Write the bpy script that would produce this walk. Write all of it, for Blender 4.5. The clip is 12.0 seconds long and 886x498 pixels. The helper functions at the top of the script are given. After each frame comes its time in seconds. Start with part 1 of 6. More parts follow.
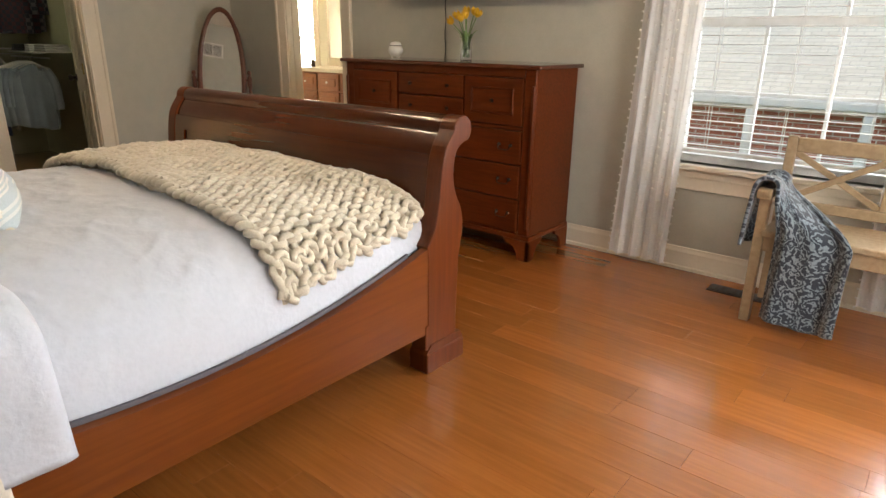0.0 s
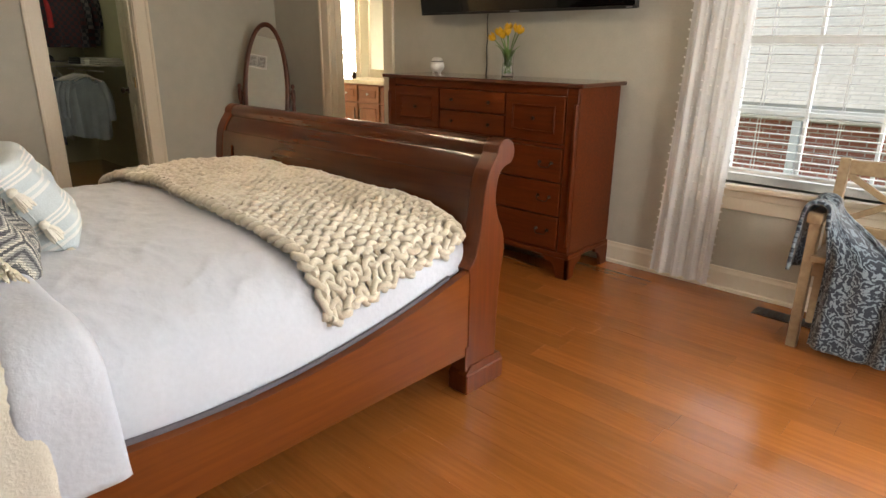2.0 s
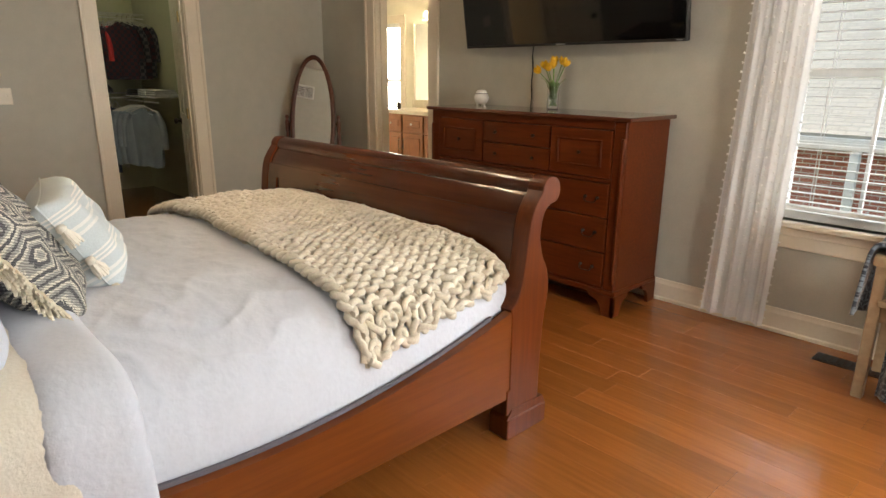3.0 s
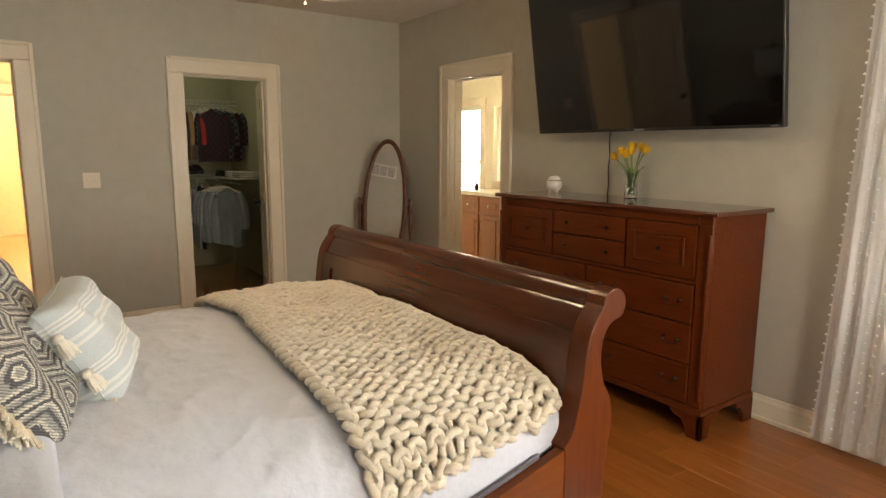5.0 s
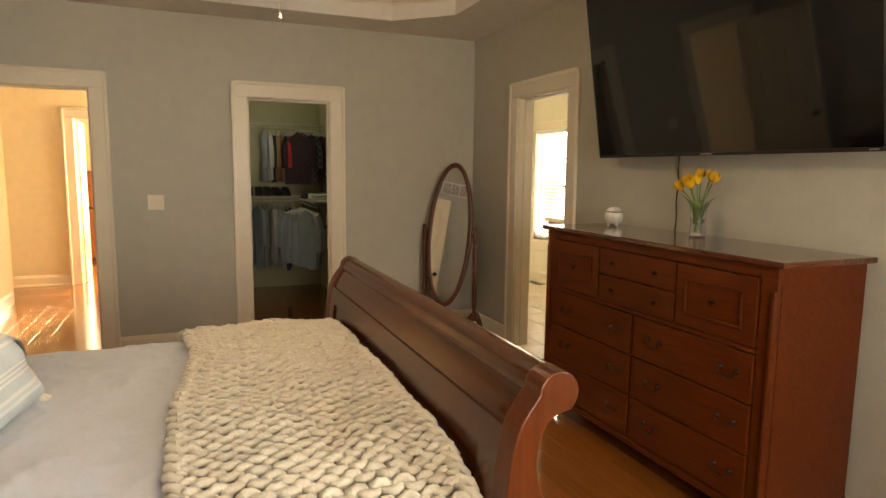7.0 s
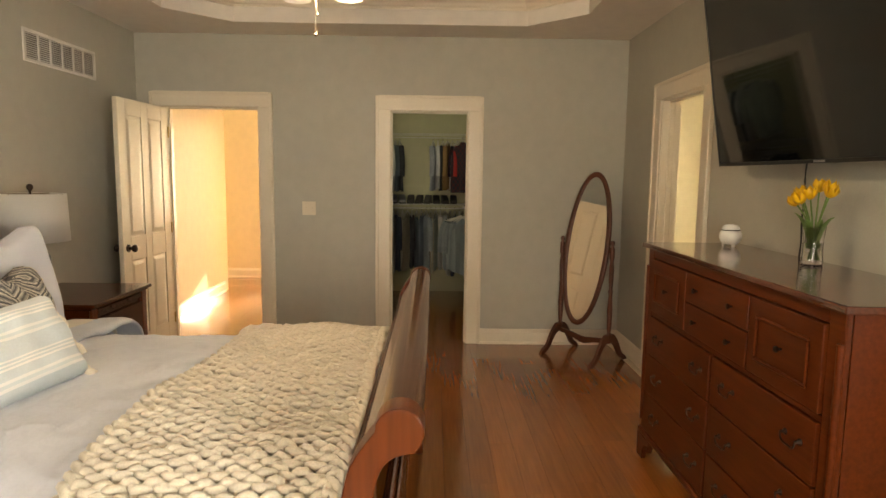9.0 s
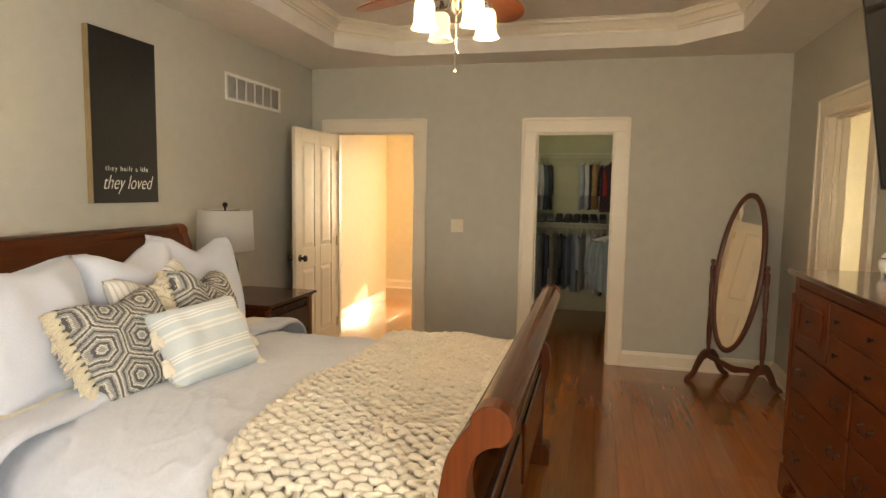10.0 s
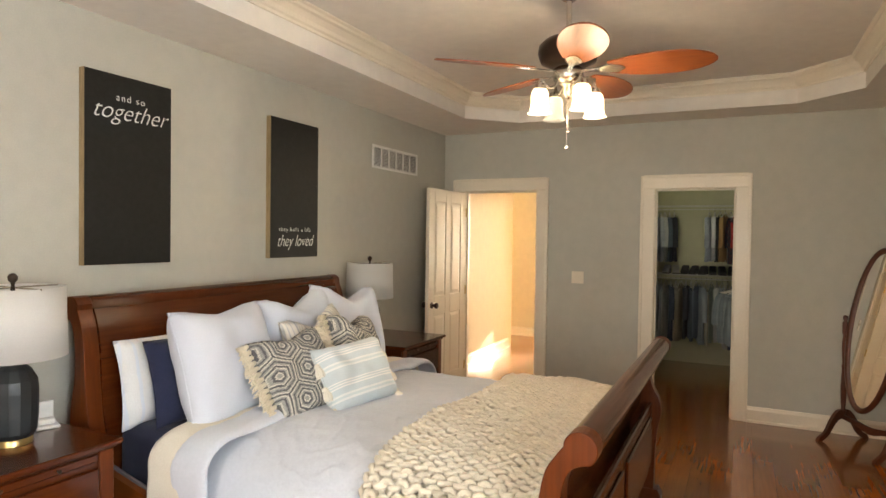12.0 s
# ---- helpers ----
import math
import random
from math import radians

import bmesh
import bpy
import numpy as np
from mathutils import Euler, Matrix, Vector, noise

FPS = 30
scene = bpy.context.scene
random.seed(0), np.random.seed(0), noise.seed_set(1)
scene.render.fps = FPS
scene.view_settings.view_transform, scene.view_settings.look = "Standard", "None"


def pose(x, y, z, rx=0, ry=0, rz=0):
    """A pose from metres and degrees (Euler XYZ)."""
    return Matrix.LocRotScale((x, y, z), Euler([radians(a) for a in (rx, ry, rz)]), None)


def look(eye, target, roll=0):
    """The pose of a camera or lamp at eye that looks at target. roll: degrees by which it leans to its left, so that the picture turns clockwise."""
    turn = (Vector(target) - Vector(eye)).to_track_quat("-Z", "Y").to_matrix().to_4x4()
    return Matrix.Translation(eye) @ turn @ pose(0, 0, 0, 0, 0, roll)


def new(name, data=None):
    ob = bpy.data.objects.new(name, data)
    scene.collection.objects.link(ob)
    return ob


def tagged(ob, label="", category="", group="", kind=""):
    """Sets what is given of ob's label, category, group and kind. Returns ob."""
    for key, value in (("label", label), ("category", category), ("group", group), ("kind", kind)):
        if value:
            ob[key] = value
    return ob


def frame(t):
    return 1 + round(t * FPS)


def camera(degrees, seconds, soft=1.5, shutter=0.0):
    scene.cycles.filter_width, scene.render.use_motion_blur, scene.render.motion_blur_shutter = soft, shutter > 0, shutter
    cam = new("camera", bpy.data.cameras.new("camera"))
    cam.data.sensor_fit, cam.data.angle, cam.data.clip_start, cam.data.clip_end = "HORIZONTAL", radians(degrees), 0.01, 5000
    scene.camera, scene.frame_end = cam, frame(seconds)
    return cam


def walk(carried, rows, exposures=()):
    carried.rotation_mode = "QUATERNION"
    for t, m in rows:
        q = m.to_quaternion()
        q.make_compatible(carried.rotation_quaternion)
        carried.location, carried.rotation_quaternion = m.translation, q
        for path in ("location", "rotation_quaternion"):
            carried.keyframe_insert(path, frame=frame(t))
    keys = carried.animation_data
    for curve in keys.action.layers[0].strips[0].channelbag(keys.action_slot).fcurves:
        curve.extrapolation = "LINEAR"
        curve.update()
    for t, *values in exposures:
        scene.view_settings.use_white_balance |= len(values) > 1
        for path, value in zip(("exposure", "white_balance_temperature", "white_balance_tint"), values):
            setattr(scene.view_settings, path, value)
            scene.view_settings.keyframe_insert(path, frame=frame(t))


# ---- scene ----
cam = camera(71.3, 12.0)
PATH = [
    (0, (1.317, 2.214, 1.258), (0.113, 3.677, 0.617), 0.7),
    (0.5, (1.307, 2.202, 1.267), (0.09, 3.655, 0.629), 0.7),
    (1, (1.305, 2.198, 1.286), (0.071, 3.636, 0.646), 0.7),
    (1.5, (1.303, 2.201, 1.302), (0.045, 3.62, 0.666), 0.7),
    (2, (1.291, 2.201, 1.318), (0.0, 3.595, 0.695), 0.6),
    (2.5, (1.274, 2.211, 1.341), (-0.07, 3.567, 0.747), 0.4),
    (3, (1.242, 2.244, 1.347), (-0.161, 3.562, 0.803), 0.4),
    (3.5, (1.204, 2.283, 1.362), (-0.259, 3.556, 0.873), 0.3),
    (5.5, (1.083, 2.702, 1.416), (-0.59, 3.764, 1.142), 0.5),
    (6, (1.052, 2.873, 1.41), (-0.676, 3.846, 1.151), 0.6),
    (6.5, (1.03, 3.08, 1.426), (-0.754, 3.947, 1.173), 0.6),
    (8.5, (1.091, 3.931, 1.456), (-0.875, 4.2, 1.209), 0.7),
    (9, (1.09, 4.123, 1.461), (-0.896, 4.152, 1.227), 0.7),
    (9.5, (1.132, 4.245, 1.456), (-0.842, 4.0, 1.244), 0.9),
    (10, (1.266, 4.275, 1.49), (-0.667, 3.798, 1.302), 0.9),
    (10.5, (1.397, 4.31, 1.535), (-0.497, 3.685, 1.386), 0.9),
    (11, (1.476, 4.387, 1.549), (-0.385, 3.663, 1.448), 0.9),
    (11.5, (1.586, 4.432, 1.558), (-0.244, 3.627, 1.491), 0.8),
    (12, (1.664, 4.467, 1.559), (-0.135, 3.594, 1.515), 0.8),
]
EXPOSURES = [(0.0, 1.28, 6700, 10), (3.5, 1.22, 6800, 10), (6.5, 1.12, 7900, 10), (9.5, 1.30, 8000, 10), (12.0, 1.3, 6900, 10)]
WINDOW_W, SKY_W, EAST_FILL_W, FAN_W, UNLIT, HALL_W, BATH_W, PASSAGE_FILL_W, CLOSET_W = 44, 85, 28, 3.6, 2, 340, 46, 130, 2.6
walk(cam, [(t, look(eye, target, roll)) for t, eye, target, roll in PATH], EXPOSURES)

# ---- world, sun, lamps ----
SUN_TO = Vector((0.95, -0.30, -0.36)).normalized()
world = bpy.data.worlds.new("sky")
scene.world = world
world.use_nodes = True
wn = world.node_tree
sky = wn.nodes.new("ShaderNodeTexSky")
sky.sky_type = 'NISHITA'
sky.sun_disc = False
sky.sun_elevation = math.asin(-SUN_TO.z)
sky.sun_rotation = math.atan2(-SUN_TO.x, -SUN_TO.y)
wn.links.new(sky.outputs[0], wn.nodes["Background"].inputs[0])
wn.nodes["Background"].inputs[1].default_value = 0.15
sun = new("sun", bpy.data.lights.new("sun", 'SUN'))
sun.data.energy, sun.data.angle, sun.data.color = 5.0, radians(0.6), (1.0, 0.88, 0.70)
sun.matrix_world = SUN_TO.to_track_quat("-Z", "Y").to_matrix().to_4x4()


def area(name, loc, direction, sx, sy, power, color):
    ob = new(name, bpy.data.lights.new(name, 'AREA'))
    ob.data.shape, ob.data.size, ob.data.size_y = 'RECTANGLE', sx, sy
    ob.data.energy, ob.data.color = power, color
    ob.matrix_world = Matrix.Translation(loc) @ Vector(direction).to_track_quat("-Z", "Y").to_matrix().to_4x4()
    return ob


area("window_daylight", (1.87, 5.99, 1.37), (-0.45, -1, -0.05), 1.0, 1.4, WINDOW_W, (0.80, 0.905, 1.0))
# lamp placed out of view, standing in for bright sky and its floor glare
area("sky_glare_fill", (0.6, 9.6, 4.5), (-0.1, -1, -0.75), 5.0, 2.4, SKY_W, (0.95, 0.97, 1.0))
# fill lamp in an added, unseen east opening, brightens the room's west and north
area("east_fill", (3.10, 3.85, 1.37), (-1, 0.45, 0.05), 1.0, 1.4, EAST_FILL_W, (1.0, 0.96, 0.90))
area("bath_daylight", (-5.75, 8.0, 1.35), (0, -1, 0), 1.0, 1.6, BATH_W, (1.0, 0.97, 0.9))
# fill lamp behind the added passage, brightens the hall's walls
area("passage_fill", (-7.2, 5.25, 1.5), (0, -1, -0.1), 0.6, 1.2, PASSAGE_FILL_W, (1.0, 0.88, 0.66))
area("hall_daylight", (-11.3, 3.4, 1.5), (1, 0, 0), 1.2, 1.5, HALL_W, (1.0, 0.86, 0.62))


# ---- mesh helpers ----
def part(name, bm, material, parent=None, label="", smooth=False):
    me = bpy.data.meshes.new(name)
    bm.to_mesh(me)
    bm.free()
    if smooth:
        for p in me.polygons:
            p.use_smooth = True
        me.set_sharp_from_angle(angle=radians(64))
    if material:
        me.materials.append(material)
    ob = new(name, me)
    if parent:
        ob.parent = parent
    if label:
        ob["label"] = label
    return ob


def thing(name, m, label, category, group="", kind=""):
    ob = new(name)
    ob.empty_display_size = 0.1
    ob.matrix_world = m
    return tagged(ob, label, category, group, kind)


def B():
    return bmesh.new()


def box(bm, x0, x1, y0, y1, z0, z1, bev=0.0, seg=1):
    r = bmesh.ops.create_cube(bm, size=1.0, matrix=Matrix.Translation(((x0 + x1) / 2, (y0 + y1) / 2, (z0 + z1) / 2)) @ Matrix.Diagonal((abs(x1 - x0), abs(y1 - y0), abs(z1 - z0), 1)))
    if bev > 0:
        es = list({e for v in r["verts"] for e in v.link_edges})
        bmesh.ops.bevel(bm, geom=es, offset=bev, segments=seg, profile=0.5, affect='EDGES')
    return bm


def cbox(*a, **k):
    return box(B(), *a, **k)


def prism(bm, pts, axis, a0, a1, bev=0.0):
    """A closed outline in the two axes other than axis, drawn out from a0 to a1."""
    def at(p, a):
        return {"x": (a, p[0], p[1]), "y": (p[0], a, p[1]), "z": (p[0], p[1], a)}[axis]
    lo = [bm.verts.new(at(p, a0)) for p in pts]
    hi = [bm.verts.new(at(p, a1)) for p in pts]
    n = len(pts)
    fs = [bm.faces.new(lo), bm.faces.new(hi)]
    for i in range(n):
        fs.append(bm.faces.new((lo[i], lo[(i + 1) % n], hi[(i + 1) % n], hi[i])))
    bmesh.ops.recalc_face_normals(bm, faces=fs)
    if bev > 0:
        es = [e for f in fs[:2] for e in f.edges]
        bmesh.ops.bevel(bm, geom=list(set(es)), offset=bev, segments=2, profile=0.5, affect='EDGES')
    return bm


def lathe(bm, profile, n=24, m=None):
    """(radius, height) pairs turned about z."""
    m = m or Matrix()
    rings = []
    for r, z in profile:
        if r < 1e-5:
            rings.append([bm.verts.new(m @ Vector((0, 0, z)))])
        else:
            rings.append([bm.verts.new(m @ Vector((r * math.cos(2 * math.pi * i / n), r * math.sin(2 * math.pi * i / n), z))) for i in range(n)])
    fs = []
    for a, b in zip(rings, rings[1:]):
        for i in range(n):
            j = (i + 1) % n
            if len(a) == 1 and len(b) > 1:
                fs.append(bm.faces.new((a[0], b[j], b[i])))
            elif len(b) == 1 and len(a) > 1:
                fs.append(bm.faces.new((a[i], a[j], b[0])))
            elif len(a) > 1:
                fs.append(bm.faces.new((a[i], a[j], b[j], b[i])))
    bmesh.ops.recalc_face_normals(bm, faces=fs)
    return bm


def tube(bm, pts, r, n=8, closed=False):
    pts = [Vector(p) for p in pts]
    rs = r if isinstance(r, (list, tuple)) else [r] * len(pts)
    rings, up = [], Vector((0.03, 0.05, 1)).normalized()
    for i, p in enumerate(pts):
        a = pts[i - 1] if (i > 0 or closed) else p
        b = pts[(i + 1) % len(pts)] if (i < len(pts) - 1 or closed) else p
        d = (b - a).normalized()
        s = d.cross(up)
        if s.length < 1e-3:
            s = d.cross(Vector((1, 0, 0)))
        s.normalize()
        t = s.cross(d)
        rings.append([bm.verts.new(p + rs[i] * (math.cos(2 * math.pi * k / n) * s + math.sin(2 * math.pi * k / n) * t)) for k in range(n)])
    fs = []
    pairs = list(zip(rings, rings[1:])) + ([(rings[-1], rings[0])] if closed else [])
    for a, b in pairs:
        for k in range(n):
            fs.append(bm.faces.new((a[k], a[(k + 1) % n], b[(k + 1) % n], b[k])))
    if not closed:
        fs.append(bm.faces.new(rings[0]))
        fs.append(bm.faces.new(rings[-1]))
    bmesh.ops.recalc_face_normals(bm, faces=fs)
    return bm


def grid(bm, nu, nv, f):
    vs = [[bm.verts.new(f(i / nu, j / nv)) for j in range(nv + 1)] for i in range(nu + 1)]
    for i in range(nu):
        for j in range(nv):
            bm.faces.new((vs[i][j], vs[i + 1][j], vs[i + 1][j + 1], vs[i][j + 1]))
    return vs


def solid(ob, t, offset=-1):
    md = ob.modifiers.new("thickness", 'SOLIDIFY')
    md.thickness, md.offset = t, offset
    return ob


# ---- materials ----
def mat(name, c1, c2=None, rough=0.6, scale=20.0, bump=0.1, stretch=(1, 1, 1), metal=0.0, big=0.0, rvar=0.08, coat=0.0, sheen=0.0, rand=0.0, detail=4.0, spec=0.5):
    m = bpy.data.materials.new(name)
    m.use_nodes = True
    nt = m.node_tree
    N, L = nt.nodes.new, nt.links.new
    b = nt.nodes["Principled BSDF"]
    c2 = c2 or tuple(v * 0.88 for v in c1)
    tc = N("ShaderNodeTexCoord")
    mp = N("ShaderNodeMapping")
    mp.inputs["Scale"].default_value = stretch
    L(tc.outputs["Object"], mp.inputs[0])
    n1 = N("ShaderNodeTexNoise")
    n1.inputs["Scale"].default_value, n1.inputs["Detail"].default_value = scale, detail
    vec = mp.outputs[0]
    if rand > 0:
        oi = N("ShaderNodeObjectInfo")
        ad = N("ShaderNodeVectorMath")
        ad.operation = 'ADD'
        sc = N("ShaderNodeMath")
        sc.operation = 'MULTIPLY'
        sc.inputs[1].default_value = 37.0
        L(oi.outputs["Random"], sc.inputs[0])
        L(mp.outputs[0], ad.inputs[0])
        L(sc.outputs[0], ad.inputs[1])
        vec = ad.outputs[0]
    L(vec, n1.inputs["Vector"])
    rp = N("ShaderNodeValToRGB")
    rp.color_ramp.elements[0].position, rp.color_ramp.elements[1].position = 0.32, 0.68
    rp.color_ramp.elements[0].color, rp.color_ramp.elements[1].color = (*c2, 1), (*c1, 1)
    L(n1.outputs["Fac"], rp.inputs[0])
    col = rp.outputs[0]
    n2 = N("ShaderNodeTexNoise")
    n2.inputs["Scale"].default_value, n2.inputs["Detail"].default_value = max(scale * 0.08, 0.8), 2.0
    L(tc.outputs["Object"], n2.inputs["Vector"])
    if big > 0 or rand > 0:
        hs = N("ShaderNodeHueSaturation")
        mr = N("ShaderNodeMapRange")
        mr.inputs[1].default_value, mr.inputs[2].default_value = 0.3, 0.7
        mr.inputs[3].default_value, mr.inputs[4].default_value = 1 - big, 1 + big
        L(n2.outputs["Fac"], mr.inputs[0])
        v = mr.outputs[0]
        if rand > 0:
            mr2 = N("ShaderNodeMapRange")
            mr2.inputs[3].default_value, mr2.inputs[4].default_value = 1 - rand, 1 + rand
            L(oi.outputs["Random"], mr2.inputs[0])
            mu = N("ShaderNodeMath")
            mu.operation = 'MULTIPLY'
            L(v, mu.inputs[0])
            L(mr2.outputs[0], mu.inputs[1])
            v = mu.outputs[0]
        L(v, hs.inputs["Value"])
        L(col, hs.inputs["Color"])
        col = hs.outputs[0]
    L(col, b.inputs["Base Color"])
    mr3 = N("ShaderNodeMapRange")
    mr3.inputs[3].default_value, mr3.inputs[4].default_value = max(rough - rvar, 0.02), min(rough + rvar, 1)
    L(n2.outputs["Fac"], mr3.inputs[0])
    L(mr3.outputs[0], b.inputs["Roughness"])
    b.inputs["Metallic"].default_value = metal
    b.inputs["Specular IOR Level"].default_value = spec
    b.inputs["Coat Weight"].default_value = coat
    b.inputs["Coat Roughness"].default_value = 0.12
    if sheen:
        b.inputs["Sheen Weight"].default_value = sheen
    if bump > 0:
        bp = N("ShaderNodeBump")
        bp.inputs["Strength"].default_value, bp.inputs["Distance"].default_value = bump, 0.004
        L(n1.outputs["Fac"], bp.inputs["Height"])
        L(bp.outputs[0], b.inputs["Normal"])
    return m


def glow(name, color, strength):
    m = mat(name, color, bump=0)
    b = m.node_tree.nodes["Principled BSDF"]
    b.inputs["Emission Color"].default_value = (*color, 1)
    b.inputs["Emission Strength"].default_value = strength
    return m


def glass(name, color=(1, 1, 1), rough=0.0, ior=1.45):
    m = bpy.data.materials.new(name)
    m.use_nodes = True
    b = m.node_tree.nodes["Principled BSDF"]
    b.inputs["Base Color"].default_value = (*color, 1)
    b.inputs["Transmission Weight"].default_value = 1
    b.inputs["Roughness"].default_value = rough
    b.inputs["IOR"].default_value = ior
    return m


def translucent(name, color, weave=400.0, clear=0.35, thru=0.5):
    m = mat(name, color, bump=0.15, scale=weave, rough=0.9)
    nt = m.node_tree
    N, L = nt.nodes.new, nt.links.new
    b = nt.nodes["Principled BSDF"]
    tr, tp, a1, a2 = N("ShaderNodeBsdfTranslucent"), N("ShaderNodeBsdfTransparent"), N("ShaderNodeMixShader"), N("ShaderNodeMixShader")
    tr.inputs[0].default_value = (*color, 1)
    a1.inputs[0].default_value, a2.inputs[0].default_value = thru, clear
    L(b.outputs[0], a1.inputs[1])
    L(tr.outputs[0], a1.inputs[2])
    L(a1.outputs[0], a2.inputs[1])
    L(tp.outputs[0], a2.inputs[2])
    L(a2.outputs[0], nt.nodes["Material Output"].inputs[0])
    return m


WALL = mat("greige_paint", (0.475, 0.455, 0.388), (0.45, 0.43, 0.365), 0.62, 140, 0.06, big=0.03)
BATHWALL = mat("pale_cream_paint", (0.76, 0.715, 0.57), (0.73, 0.685, 0.545), 0.6, 140, 0.06, big=0.03)
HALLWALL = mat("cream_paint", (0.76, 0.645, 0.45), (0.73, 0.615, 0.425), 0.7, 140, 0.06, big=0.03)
CLOSETWALL = mat("olive_paint", (0.50, 0.48, 0.31), (0.47, 0.45, 0.29), 0.7, 140, 0.06, big=0.03)
CEIL = mat("ceiling_paint", (0.77, 0.72, 0.65), (0.74, 0.69, 0.62), 0.8, 160, 0.08, big=0.03)
TRIM = mat("cream_trim_paint", (0.76, 0.68, 0.55), (0.73, 0.65, 0.52), 0.35, 60, 0.04, big=0.02)
FLOOR = mat("oak_plank", (0.335, 0.112, 0.0235), (0.275, 0.088, 0.0180), 0.19, 9, 0.0, stretch=(0.4, 7, 7), big=0.10, rand=0.13, rvar=0.06, coat=0.65)
JOINT = mat("plank_joint", (0.10, 0.032, 0.011), bump=0, rough=0.8)
MAHOG = mat("mahogany_dark", (0.120, 0.0255, 0.0058), (0.085, 0.0172, 0.0040), 0.30, 10, 0.0, stretch=(0.6, 8, 8), big=0.15, spec=0.16)
# one cherry wood: shaded panels toned darker, lit posts and rails lighter
CHERRY = mat("cherry_shaded_wood", (0.082, 0.0175, 0.0034), (0.060, 0.0122, 0.0025), 0.22, 8, 0.0, stretch=(0.4, 7, 7), big=0.12, coat=0.35, spec=0.35)
CHERRYV = mat("cherry_lit_upright_wood", (0.122, 0.0265, 0.0042), (0.090, 0.0190, 0.0032), 0.36, 8, 0.0, stretch=(7, 7, 0.4), big=0.12, coat=0.15, spec=0.2)
CHERRYY = mat("cherry_lit_rail_wood", (0.160, 0.041, 0.0060), (0.125, 0.031, 0.0046), 0.36, 8, 0.0, stretch=(7, 0.4, 7), big=0.12, spec=0.2)
MIRWOOD = mat("walnut_frame", (0.11, 0.026, 0.008), (0.065, 0.015, 0.005), 0.35, 30, 0.05, stretch=(4, 4, 1), big=0.1, coat=0.2)
VANITYW = mat("vanity_oak", (0.33, 0.115, 0.035), (0.24, 0.078, 0.022), 0.4, 14, 0.05, stretch=(5, 5, 0.7), big=0.1)
BLACK = mat("tv_bezel_black", (0.012, 0.012, 0.012), rough=0.35, bump=0.02)
SCREEN = mat("tv_screen_glass", (0.004, 0.004, 0.004), rough=0.045, bump=0.0, rvar=0.015, spec=0.6)
BRASS = mat("brass", (0.62, 0.44, 0.18), rough=0.3, metal=1.0, bump=0.02)
BRONZE = mat("oil_rubbed_bronze", (0.055, 0.035, 0.025), rough=0.35, metal=0.8, bump=0.03)
NICKEL = mat("brushed_nickel", (0.60, 0.56, 0.50), rough=0.25, metal=1.0, bump=0.02)
MIRROR = bpy.data.materials.new("mirror_silver")
MIRROR.use_nodes = True
MIRROR.node_tree.nodes["Principled BSDF"].inputs["Metallic"].default_value = 1
MIRROR.node_tree.nodes["Principled BSDF"].inputs["Roughness"].default_value = 0.01
MIRROR.node_tree.nodes["Principled BSDF"].inputs["Base Color"].default_value = (0.88, 0.87, 0.84, 1)
GLASS = glass("clear_glass")
WHITEP = mat("white_plastic", (0.80, 0.78, 0.73), rough=0.35, bump=0.01)
VINYL = mat("white_window_vinyl", (0.80, 0.79, 0.76), rough=0.4, bump=0.02)
LINEN = mat("white_bed_linen", (0.575, 0.60, 0.665), (0.545, 0.57, 0.635), 0.9, 60, 0.50, big=0.02, sheen=0.2)
CREAMB = mat("cream_blanket", (0.72, 0.67, 0.575), (0.67, 0.62, 0.52), 0.95, 120, 0.5, sheen=0.3)
NAVY = mat("navy_cotton", (0.012, 0.016, 0.050), (0.009, 0.012, 0.038), 0.9, 200, 0.3, sheen=0.1)
KNIT = mat("chunky_cream_yarn", (0.68, 0.605, 0.485), (0.60, 0.53, 0.415), 0.95, 160, 0.6, sheen=0.4, big=0.04)
GREYSTRIP = mat("boxspring_grey", (0.13, 0.12, 0.14), rough=0.9, scale=200, bump=0.3)
CLOTHW = translucent("sheer_white_voile", (0.97, 0.975, 0.99), 500, 0.20, 0.42)
TILE = mat("cream_tile", (0.70, 0.62, 0.48), (0.62, 0.54, 0.41), 0.3, 12, 0.04, big=0.05, rand=0.05)
GRASS = mat("lawn", (0.07, 0.10, 0.03), (0.04, 0.07, 0.02), 0.95, 3, 0.5)

# ---- plan ----
XW, XE, YS, YN, ZC, ZT = -4.22, 2.90, 1.622, 5.74, 2.61, 2.83
TH = 0.13


def wall(name, axis, a0, a1, u0, u1, z0, z1, holes, material, label):
    """A wall between a0 and a1 of its axis, along the other axis from u0 to u1, with holes (u0, u1, z0, z1)."""
    bm = B()
    us = sorted({u0, u1, *[h[0] for h in holes], *[h[1] for h in holes]})
    zs = sorted({z0, z1, *[h[2] for h in holes], *[h[3] for h in holes]})
    for ua, ub in zip(us, us[1:]):
        for za, zb in zip(zs, zs[1:]):
            mu, mz = (ua + ub) / 2, (za + zb) / 2
            if any(h[0] < mu < h[1] and h[2] < mz < h[3] for h in holes):
                continue
            if axis == "x":
                box(bm, a0, a1, ua, ub, za, zb)
            else:
                box(bm, ua, ub, a0, a1, za, zb)
    bmesh.ops.remove_doubles(bm, verts=bm.verts, dist=1e-5)
    centre = {}
    for f in bm.faces:
        centre.setdefault(tuple(round(c, 4) for c in f.calc_center_median()), []).append(f)
    bmesh.ops.delete(bm, geom=[f for fs in centre.values() if len(fs) > 1 for f in fs], context='FACES')
    return tagged(part(name, bm, material), label, "wall", kind="structure")


